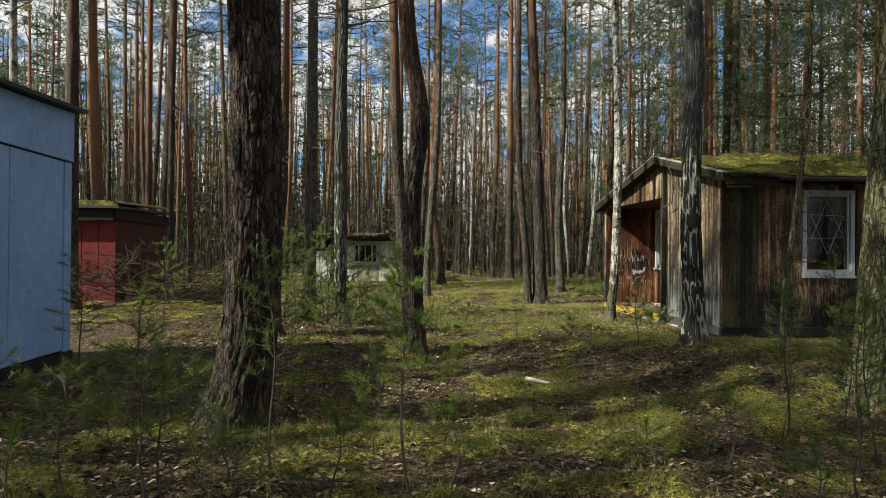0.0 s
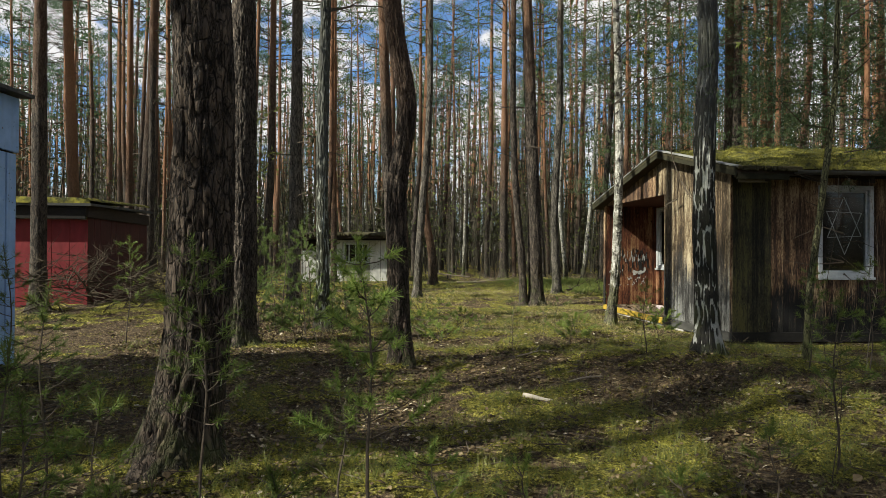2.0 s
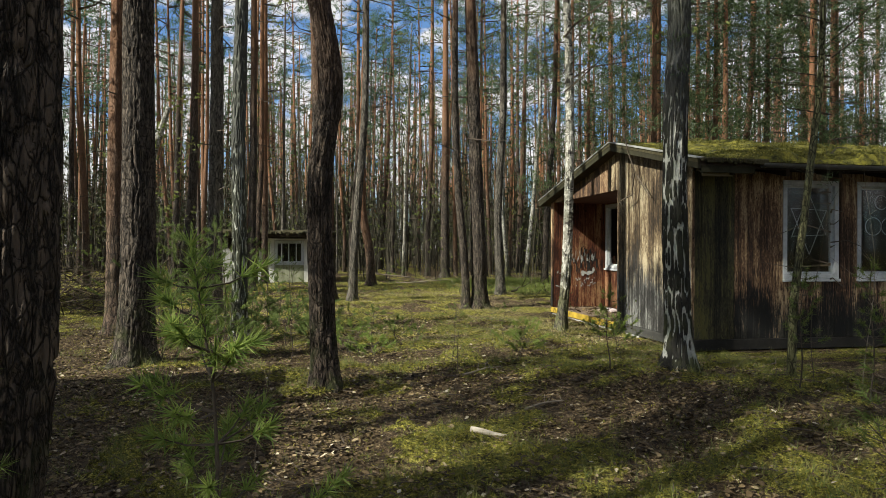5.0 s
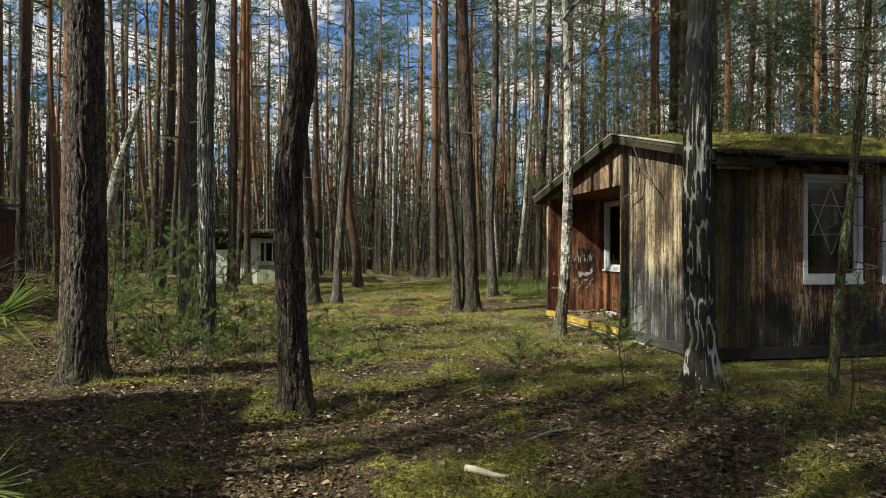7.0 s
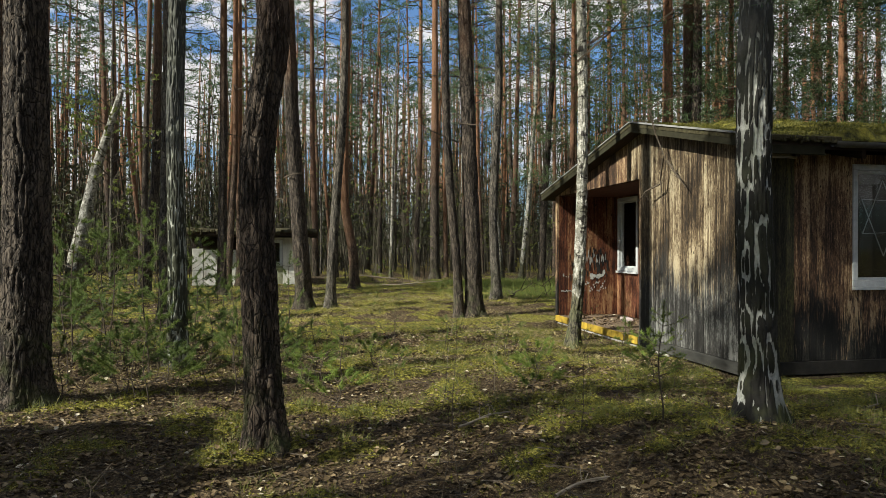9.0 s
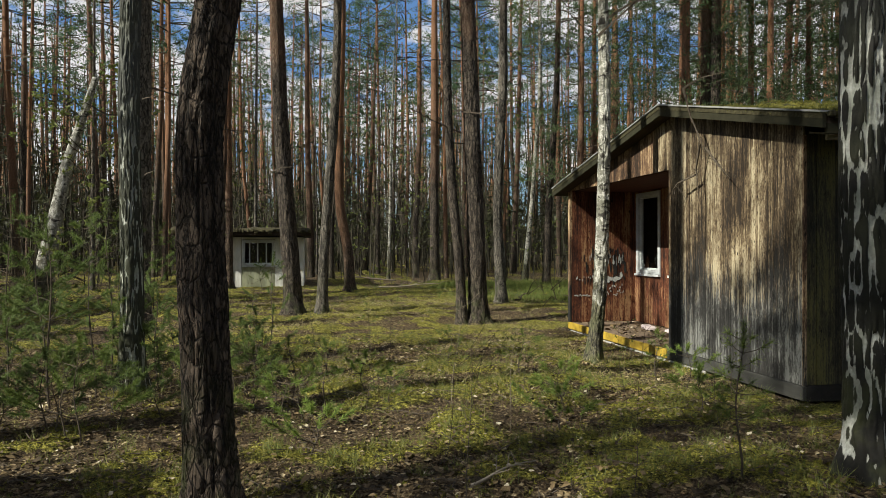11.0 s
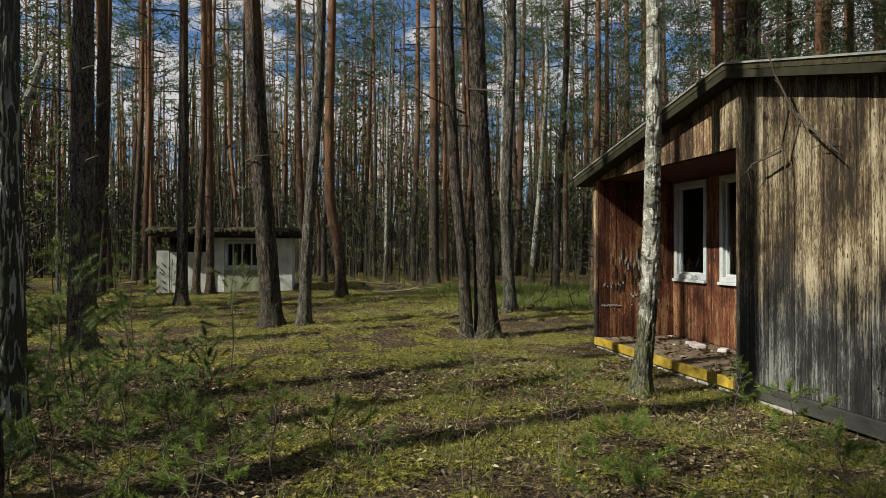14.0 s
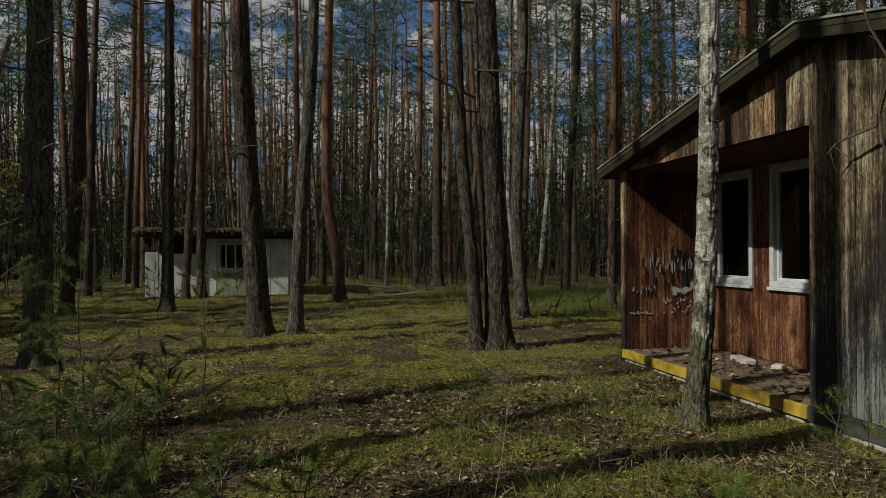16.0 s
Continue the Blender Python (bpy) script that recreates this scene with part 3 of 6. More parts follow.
wall_side = part("wall", boxed(CX + 0.091, CY0 + 0.021, 0.0, 5.96, CY0 + 0.09, 2.18), DARK_WOOD, cabin, "dark brown boarded side wall with streaky stain")
SIDE_WINDOWS = ((5.97, 6.77), (7.04, 7.84), (9.2, 10.0))
edges = [5.96, 6.78, 7.03, 7.85, 9.19, 10.01, CX1]
for k in range(1, len(edges) - 1, 2):
    part("wall", boxed(edges[k], CY0 + 0.021, 0.0, edges[k + 1], CY0 + 0.09, 2.18), DARK_WOOD, cabin)
for w0, w1 in SIDE_WINDOWS:
    part("wall", boxed(w0 - 0.01, CY0 + 0.021, 0.0, w1 + 0.01, CY0 + 0.09, 0.83), DARK_WOOD, cabin)
    part("wall", boxed(w0 - 0.01, CY0 + 0.021, 2.12, w1 + 0.01, CY0 + 0.09, 2.18), DARK_WOOD, cabin)
    window(cabin, "y", CY0, w0, w1, 0.85, 2.10, 1)
SIDING_MOULD = siding("mouldy_dark_boarding", (0.013, 0.012, 0.009), (0.030, 0.027, 0.017), (0.055, 0.050, 0.026), (0.11, 0.10, 0.035), 0.6)
boards(wall_side, SIDING_MOULD, "y", CY0, CX + 0.036, 5.30, lambda p: 0.105, lambda p: 2.20, -1)
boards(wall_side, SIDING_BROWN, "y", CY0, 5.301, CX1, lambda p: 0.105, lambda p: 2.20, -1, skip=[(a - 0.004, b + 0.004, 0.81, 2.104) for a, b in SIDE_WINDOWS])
part("base_board", boxed(CX + 0.021, CY0 - 0.02, -0.03, CX1, CY0 + 0.02, 0.10, 0.004), TAR, cabin)

# porch recess
wall_porch_side = part("wall", boxed(CX + 0.02, CY1 + 0.021, -0.06, CX1, CY1 + 0.08, 2.15), DARK_WOOD, cabin, "red-brown boarded porch side wall with torn posters")
boards(wall_porch_side, SIDING_RED, "y", CY1, CX + 0.002, CB, lambda p: 0.085, lambda p: 2.138, -1)
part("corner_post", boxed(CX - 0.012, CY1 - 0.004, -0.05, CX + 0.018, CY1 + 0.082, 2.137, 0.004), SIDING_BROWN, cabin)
PORCH_WINDOWS = ((13.90, 14.64), (12.86, 13.62))
wall_porch_back = part("wall", boxed(CB + 0.021, CYP, 0.0, CB + 0.08, CY1 + 0.02, 0.83), DARK_WOOD, cabin, "red-brown boarded porch back wall")
for a, b in ((CYP, 12.855), (13.625, 13.895), (14.645, CY1 + 0.02)):
    part("wall", boxed(CB + 0.021, a, 0.83, CB + 0.08, b, 2.14), DARK_WOOD, cabin)
for a, b in PORCH_WINDOWS:
    part("wall", boxed(CB + 0.021, a - 0.005, 2.12, CB + 0.08, b + 0.005, 2.14), DARK_WOOD, cabin)
boards(wall_porch_back, SIDING_RED, "x", CB, CYP + 0.02, CY1 - 0.001, lambda p: 0.085, lambda p: 2.138, -1, skip=[(a - 0.004, b + 0.004, 0.81, 2.114) for a, b in PORCH_WINDOWS])
window(cabin, "x", CB, 13.90, 14.64, 0.85, 2.11, 1, broken=True)
window(cabin, "x", CB, 12.86, 13.62, 0.85, 2.11, 1)
part("wall", boxed(CX + 0.091, CYP - 0.06, 0.0, CB + 0.08, CYP, 2.15), SIDING_RED, cabin)
part("porch_ceiling", boxed(CX + 0.087, CYP + 0.002, 2.141, CB + 0.02, CY1 + 0.02, 2.16), SOFFIT, cabin, "dark red-brown porch ceiling")
part("porch_floor", boxed(CX + 0.012, CYP + 0.002, -0.06, CB + 0.02, CY1 + 0.02, 0.078), PORCH_DIRT, cabin, "porch floor strewn with leaf litter")
part("edge_beam", boxed(CX - 0.03, 12.30, -0.015, CX + 0.01, CY1 + 0.03, 0.086, 0.005), YELLOW, cabin, "yellow-painted porch edge")
part("edge_beam", boxed(CX - 0.034, CYP + 0.003, -0.01, CX + 0.01, 12.297, 0.09, 0.005), YELLOW, cabin, "yellow-painted porch edge")
r2 = random.Random(8)
for y in np.arange(CYP - 0.75, CY1, 0.27):
    part("foundation_stone", boxed(CX - 0.012 + r2.uniform(-.01, .01), y, -0.16, CX + 0.1, y + r2.uniform(0.2, 0.26), -0.024 - r2.uniform(0, .012), 0.008), CONCRETE, cabin)

# remaining shell; unseen inside, coloured dark with added partitions so the windows look dark
part("wall", boxed(CX1, CY0, 0.0, CX1 + 0.08, CY1 + 0.08, 2.5), DARK_WOOD, cabin)
part("inner_floor", boxed(CX + 0.1, CY0 + 0.1, 0.0, CX1, CY1, 0.05), DARK_INSIDE, cabin)
part("inner_wall", boxed(CB + 0.1, 11.9, 0.05, CX1, 11.96, 2.15), DARK_INSIDE, cabin)
part("inner_wall", boxed(8.4, CY0 + 0.1, 0.05, 8.46, CY1, 2.15), DARK_INSIDE, cabin)
part("inner_ceiling", boxed(CB + 0.09, CY0 + 0.1, 2.16, CX1, CY1, 2.19), DARK_INSIDE, cabin)

# roof: two slopes on rafters, verge boards, felt and a thick carpet of moss
RX0, RX1 = 4.55, 12.3
YE0, YE1 = 9.18, 15.02
TH = 0.10
roof = part("roof", prism([(YE0, soffit_z(YE0)), (RIDGE_Y, RIDGE_Z), (YE1, soffit_z(YE1)), (YE1, soffit_z(YE1) + TH), (RIDGE_Y, RIDGE_Z + TH), (YE0, soffit_z(YE0) + TH)], "x", RX0 + 0.03, RX1), DARK_WOOD, cabin, "low mossy gable roof")
for y0, y1 in ((YE0 - 0.01, RIDGE_Y), (RIDGE_Y, YE1 + 0.01)):
    a, b = soffit_z(y0), soffit_z(y1)
    part("verge_board", prism([(y0, a - 0.004), (y1, b - 0.004), (y1, b + TH + 0.012), (y0, a + TH + 0.012)], "x", RX0, RX0 + 0.027), TRIM_WOOD, roof, "mossy weathered verge board")
    part("moss_edge", prism([(y0, a + 0.066), (y1, b + 0.066), (y1, b + TH + 0.010), (y0, a + TH + 0.010)], "x", RX0 - 0.006, RX0 - 0.001), MOSS_BROWN, roof, "moss growing along the verge")
    part("verge_strip", prism([(y0, a + TH + 0.014), (y1, b + TH + 0.014), (y1, b + TH + 0.03), (y0, a + TH + 0.03)], "x", RX0 - 0.02, RX0 + 0.09), FELT_PALE, roof, "grey felt strip")
for x in np.arange(5.0, RX1, 0.72):
    part("rafter_end", prism([(YE0 + 0.02, soffit_z(YE0 + 0.02) - 0.075), (CY0 - 0.003, soffit_z(CY0) - 0.075), (CY0 - 0.003, soffit_z(CY0) - 0.002), (YE0 + 0.02, soffit_z(YE0 + 0.02) - 0.002)], "x", x, x + 0.05), DARK_WOOD, roof)
part("soffit_board", prism([(YE0 + 0.06, soffit_z(YE0 + 0.06) - 0.062), (CY0 - 0.03, soffit_z(CY0) - 0.075), (CY0 - 0.03, soffit_z(CY0) - 0.058), (YE0 + 0.06, soffit_z(YE0 + 0.06) - 0.045)], "x", CX + 0.03, 5.36), PALE_PLANK, roof, "loose pale plank under the eave")
part("fascia_board", boxed(RX0 + 0.04, YE0 - 0.002, soffit_z(YE0) - 0.05, 5.30, YE0 + 0.02, soffit_z(YE0) + 0.035, 0.004), TRIM_WOOD, roof, "rotten fascia board end")
part("fascia_board", boxed(RX0 + 0.10, YE0 + 0.06, soffit_z(YE0) - 0.085, 5.05, YE0 + 0.08, soffit_z(YE0) - 0.045, 0.004), PALE_PLANK, roof, "rotten fascia board end")
re_ = random.Random(41)
for i in range(17):
    x = RX0 + 0.02 + 0.85 * (i + re_.random()) / 17
    h, w = re_.uniform(0.015, 0.055), re_.uniform(0.03, 0.14)
    part("moss_clump", boxed(x, YE0 - 0.035 - re_.uniform(0, 0.02), soffit_z(YE0) + TH - h, x + w, YE0 - 0.006, soffit_z(YE0) + TH + 0.02, 0.008), MOSS_BROWN, roof)
vv, ff = [], []
n = 10
for i in range(7):
    x = 5.35 + i * (RX1 - 5.35) / 6
    for k in range(n):
        t = math.pi + math.pi * k / (n - 1)
        for rr in (0.05, 0.044):
            vv.append((x, YE0 - 0.055 + rr * math.cos(t), 2.235 + rr * math.sin(t)))
for i in range(6):
    for k in range(n - 1):
        q = (i * n + k) * 2
        r = q + n * 2
        ff += [(q, q + 2, r + 2, r), (q + 1, r + 1, r + 3, q + 3)]
part("gutter", mesh_of("gutter", vv, ff, GALV, True), None, roof, "dull metal half-round gutter")


def moss_sheet(x0, x1, y0, y1, zf, step, depth, seed, keep=0.0, thin=0.08, mat=MOSS):
    """A lumpy carpet of moss over a roof slope."""
    xs, ys = np.arange(x0, x1 + 1e-6, step), np.arange(y0, y1 + 1e-6, step)
    X, Y = np.meshgrid(xs, ys)
    lump = fbm(X * 2.3, Y * 2.3, 0, seed, 4)
    fine = fbm(X * 16, Y * 16, 0, seed + 3, 3)
    edge = np.minimum(np.minimum(X - x0, x1 - X) / 0.08, np.minimum(Y - y0, y1 - Y) / 0.05).clip(0, 1)
    H = np.clip((X - x0) / thin, 0.12, 1) * (np.clip((lump - 0.36 + keep) * 3.2, 0, 1) * depth + (fine - 0.4) * depth * 0.45) * edge
    Z = np.vectorize(zf)(Y) + 0.004 + H - (1 - edge) * 0.012
    Y = Y + (fbm(X * 3, Y * 0 + 2, 0, seed + 9, 3) - 0.5) * 0.06 * (edge < 1)
    ix = np.arange(len(xs) * len(ys)).reshape(len(ys), len(xs))
    q = np.stack([ix[:-1, :-1], ix[:-1, 1:], ix[1:, 1:], ix[1:, :-1]], -1).reshape(-1, 4)
    return mesh_of("moss", np.stack([X, Y, Z], -1).reshape(-1, 3), q.tolist(), mat, True)


part("moss", moss_sheet(RX0 + 0.03, RX1, YE0 - 0.01, RIDGE_Y + 0.15, lambda y: soffit_z(y) + TH, 0.06, 0.11, 4, 0.1, 1.3), None, roof, "thick yellow-green moss")
part("moss", moss_sheet(RX0 + 0.10, RX1, RIDGE_Y + 0.14, YE1, lambda y: soffit_z(y) + TH, 0.08, 0.04, 6), None, roof, "thin moss")


# torn poster scraps on the porch side wall, and spray lines on the panes: flat scraps of white
def scrap(name, cx, cz, w, h, seed, y, mat=PAPER, label="scraps of torn white poster"):
    r = random.Random(seed)
    bm = bmesh.new()
    k = 14
    pts = []
    for i in range(k):
        t = 2 * math.pi * i / k
        s = 0.72 + 0.5 * r.random()
        pts.append(bm.verts.new((cx + w / 2 * max(-1, min(1, 1.25 * math.cos(t))) * s, y, cz + h / 2 * max(-1, min(1, 1.25 * math.sin(t))) * s)))
    bm.faces.new(pts)
    ex = bmesh.ops.extrude_face_region(bm, geom=bm.faces[:])
    bmesh.ops.translate(bm, verts=[v for v in ex["geom"] if isinstance(v, bmesh.types.BMVert)], vec=(0, -0.0015, 0))
    bmesh.ops.recalc_face_normals(bm, faces=bm.faces)
    part(name, bm, mat, cabin, label)


# (how many, middle z, half height, x from, x to, width from, to, height from, to)
r3 = random.Random(3)
for n_, z, dz, x0, x1, w0, w1, h0, h1 in ((20, 1.08, 0.07, 5.04, 5.62, 0.006, 0.020, 0.05, 0.15), (12, 0.78, 0.045, 5.33, 5.58, 0.03, 0.075, 0.03, 0.09),
                                          (32, 0.58, 0.09, 5.20, 5.62, 0.008, 0.030, 0.008, 0.035), (14, 0.50, 0.012, 4.79, 5.06, 0.015, 0.040, 0.008, 0.022), (9, 0.76, 0.05, 4.80, 5.10, 0.006, 0.016, 0.02, 0.06)):
    for i in range(n_):
        scrap("poster_scrap", x0 + (x1 - x0) * (i + r3.random()) / n_, z + r3.uniform(-dz, dz), r3.uniform(w0, w1), r3.uniform(h0, h1), r3.random(), CY1 - 0.006 - 0.0006 * r3.random())
for i in range(46):
    x = r3.uniform(4.92, 5.66)
    scrap("glue_stain", x, 0.98 + r3.uniform(-0.26, 0.24), r3.uniform(0.010, 0.034), r3.uniform(0.05, 0.20), r3.random(), CY1 - 0.003 - 0.001 * r3.random(), TAR, "streaks of black old glue")


def strokes(parent, pts, y, width=0.010):
    vs, fs = [], []
    for a, b in zip(pts, pts[1:]):
        tube(vs, fs, [(a[0], y, a[1]), (b[0], y, b[1])], [width / 2] * 2, 4)
    ob = part("spray_line", mesh_of("spray_line", vs, fs, PAINT_WHITE), None, parent, "white spray-paint lines")
    return ob


star = [(0.5, 0.95), (0.10, 0.42), (0.92, 0.44), (0.5, 0.95)]
star2 = [(0.52, 0.20), (0.08, 0.76), (0.93, 0.74), (0.52, 0.20)]
for (w0, w1), shapes in zip(SIDE_WINDOWS[:2], ((star, star2), None)):
    f = lambda p: (w0 + 0.1 + p[0] * (w1 - w0 - 0.2), 0.95 + p[1] * 1.05)
    if shapes:
        for s in shapes:
            strokes(cabin, [f(p) for p in s], CY0 + 0.04)
    else:
        for cx, cz, rr in ((0.3, 0.55, 0.2), (0.7, 0.55, 0.2), (0.5, 0.85, 0.16)):
            strokes(cabin, [f((cx + rr * math.cos(t), cz + rr * 0.55 * math.sin(t))) for t in np.linspace(0, 2 * math.pi, 16)], CY0 + 0.04)

block = thing("concrete_block", 5.45, 13.55, 0.082, "pale pinkish block lying on the porch floor", "block", rz=80)
part("body", boxed(-0.17, -0.06, 0, 0.17, 0.06, 0.06, 0.01), PLASTIC, block)
block2 = thing("concrete_block", 5.55, 13.15, 0.082, "small pale block lying on the porch floor", "block", rz=40)
part("body", boxed(-0.07, -0.05, 0, 0.07, 0.05, 0.05, 0.01), PLASTIC, block2)

# ---- pale blue hut ----
BX, BY1 = -3.37, 7.57
hut = thing("blue_hut", 0, 0, 0, "pale blue painted panel hut with dark base", "hut")
part("wall", boxed(BX - 2.6, 4.2, 0.0, BX - 0.012, BY1 - 0.012, 2.5), DARK_WOOD, hut)
for y0, y1 in ((4.2, 5.31), (5.325, 6.41), (6.425, 7.40)):
    part("panel", boxed(BX - 0.012, y0, 0.12, BX + 0.012, y1, 2.05, 0.004), BLUE_PAINT, hut)
part("corner_board", boxed(BX - 0.012, 7.42, 0.10, BX + 0.016, BY1, 2.05, 0.004), BLUE_PAINT, hut)
part("corner_board", boxed(BX - 0.2, BY1 - 0.012, 0.10, BX - 0.013, BY1 + 0.004, 2.05, 0.004), BLUE_PAINT, hut)
part("wall", boxed(BX - 2.6, BY1 - 0.012, 0.1, BX - 0.201, BY1 + 0.001, 2.5), BLUE_PAINT, hut)
part("fascia", prism([(4.1, 2.07), (BY1 + 0.03, 2.07), (BY1 + 0.03, 2.58), (4.1, 2.44)], "x", BX - 0.01, BX + 0.022), BLUE_PAINT, hut, "pale blue fascia with small nails")
for y in (5.8, 6.6, 6.75, 7.15, 7.32):
    part("nail", boxed(BX + 0.022, y, 2.2 + (y * 7 % 1) * 0.2, BX + 0.026, y + 0.009, 2.214 + (y * 7 % 1) * 0.2, 0.002), RUST, hut)
part("base_board", boxed(BX - 0.02, 4.2, -0.06, BX + 0.035, BY1 + 0.02, 0.10, 0.006), TAR, hut, "black tarred base board")
part("roof", prism([(4.0, 2.45), (BY1 + 0.12, 2.60), (BY1 + 0.12, 2.635), (4.0, 2.49)], "x", BX - 2.7, BX + 0.12), FELT, hut, "thin dark felt roof")

# ---- red shed ----
shed = thing("red_shed", -5.75, 14.85, 0, "red wooden shed with a mossy lean-to roof", "shed", rz=4)
SW, SD = 4.2, 2.0
part("wall", boxed(-SD + 0.03, 0.03, 0.0, -0.03, SW - 0.03, 1.72), DARK_WOOD, shed)
for i in range(6):
    a = -SD + i * SD / 6
    part("panel", boxed(a + 0.004, -0.0, 0.04, a + SD / 6 - 0.004, 0.028, 1.76, 0.004), RED_PAINT, shed, "bright red boards")
for i in range(12):
    a = i * SW / 12
    part("panel", boxed(-0.03, a + 0.003, 0.04, 0.0 + (i % 3) * 0.003, a + SW / 12 - 0.003, 1.80, 0.004), RED_SHADED, shed, "red boards coloured dark maroon for the shaded side")
part("fascia", boxed(-0.02, -0.12, 1.80, 0.045, SW + 0.05, 2.05, 0.006), DARK_WOOD, shed)
part("fascia", boxed(-SD - 0.05, -0.14, 1.765, 0.0, -0.09, 2.0, 0.006), TAR, shed)
part("roof", prism([(-0.2, 2.02), (SW + 0.15, 2.12), (SW + 0.15, 2.17), (-0.2, 2.07)], "x", -SD - 0.2, 0.12), FELT, shed)
part("moss", moss_sheet(-SD - 0.2, 0.12, -0.2, SW + 0.15, lambda y: 2.07 + 0.03 * (y + 0.2), 0.06, 0.10, 14, 0.55), None, shed, "yellow-green moss")
annex = thing("shed_annex", -8.1, 15.0, 0, "low dark annex with a small white window beside the red shed", "shed", rz=4)
part("wall", boxed(-1.5, 0.0, 0.0, 0.25, 1.6, 1.0), RED_PAINT, annex)
part("wall", boxed(-1.5, 0.0, 1.0, -0.55, 1.6, 1.9), DARK_WOOD, annex)
part("wall", boxed(0.05, 0.0, 1.0, 0.25, 1.6, 1.9), DARK_WOOD, annex)
window(annex, "y", 0.0, -0.545, 0.045, 1.03, 1.75, 1)
part("roof", boxed(-1.7, -0.15, 1.9, 0.28, 1.8, 1.97), FELT, annex)

# ---- far white bungalow ----
bung = thing("white_bungalow", 0, 0, 0, "derelict white bungalow with a mossy flat roof among pines", "bungalow")
BYF = 27.0
for x0, x1 in ((-1.75, -1.47), (-0.42, -0.02), (-0.01, 0.48)):
    part("panel", boxed(x0, BYF, 0.0, x1, BYF + 0.12, 1.60, 0.008), PLASTER_WHITE, bung, "dirty white wall panel")
part("panel", boxed(-1.465, BYF + 0.004, 0.0, -0.425, BYF + 0.12, 0.66, 0.006), PLASTER_GREEN, bung, "stained wall panel below the window")
part("panel", boxed(-1.465, BYF + 0.004, 1.53, -0.425, BYF + 0.12, 1.60, 0.006), PLASTER_WHITE, bung)
window(bung, "y", BYF, -1.46, -0.43, 0.68, 1.52, 1, bars=(-1.22, -0.97, -0.70), w=0.07)
part("panel", boxed(-3.33, BYF - 0.05, 0.0, -2.98, BYF + 0.07, 1.22, 0.01), PLASTER_WHITE, bung)
part("panel", boxed(-2.97, BYF - 0.04, 0.0, -1.77, BYF + 0.07, 1.18, 0.01), PLASTER_WHITE, bung)
part("wall", boxed(-1.8, BYF + 0.13, 0.0, 0.46, BYF + 3.5, 1.62), DARK_WOOD, bung)
part("wall", boxed(0.40, BYF + 0.125, 0.0, 0.48, BYF + 3.5, 1.62), PLASTER_WHITE, bung)
part("wall", boxed(-3.3, BYF + 1.6, 0.0, -1.81, BYF + 3.5, 1.62), DARK_WOOD, bung)
part("post", boxed(-3.33, BYF - 0.04, 1.22, -3.22, BYF + 0.07, 1.62), DARK_WOOD, bung)
part("roof", boxed(-3.55, BYF - 0.45, 1.64, 0.72, BYF + 3.8, 1.80, 0.02), DARK_WOOD, bung, "sagging dark roof slab")
part("moss", moss_sheet(-3.58, 0.75, BYF - 0.48, BYF + 3.8, lambda y: 1.77, 0.07, 0.12, 24, 0.15, mat=MOSS_BROWN), None, bung, "dull brown moss carpet")
rb = random.Random(17)
for i in range(34):      # ragged moss and debris hanging over the eaves
    x = -3.55 + 4.2 * (i + rb.random()) / 34
    h, w = rb.uniform(0.03, 0.13), rb.uniform(0.05, 0.12)
    part("moss_clump", boxed(x, BYF - 0.50, 1.80 - h, x + w, BYF - 0.45, 1.80 + rb.uniform(0.0, 0.06), 0.02), MOSS_BROWN, bung)

# ---- trees ----
def smooth_spine(pts):
    P = np.array(pts, float)
    z = np.linspace(P[0, 0], P[-1, 0], 240)
    x, y = np.interp(z, P[:, 0], P[:, 1]), np.interp(z, P[:, 0], P[:, 2])
    k = np.ones(9) / 9
    xs, ys = (np.convolve(np.pad(a, 4, mode="edge"), k, "valid") for a in (x, y))
    return lambda q: (np.interp(q, z, xs), np.interp(q, z, ys))


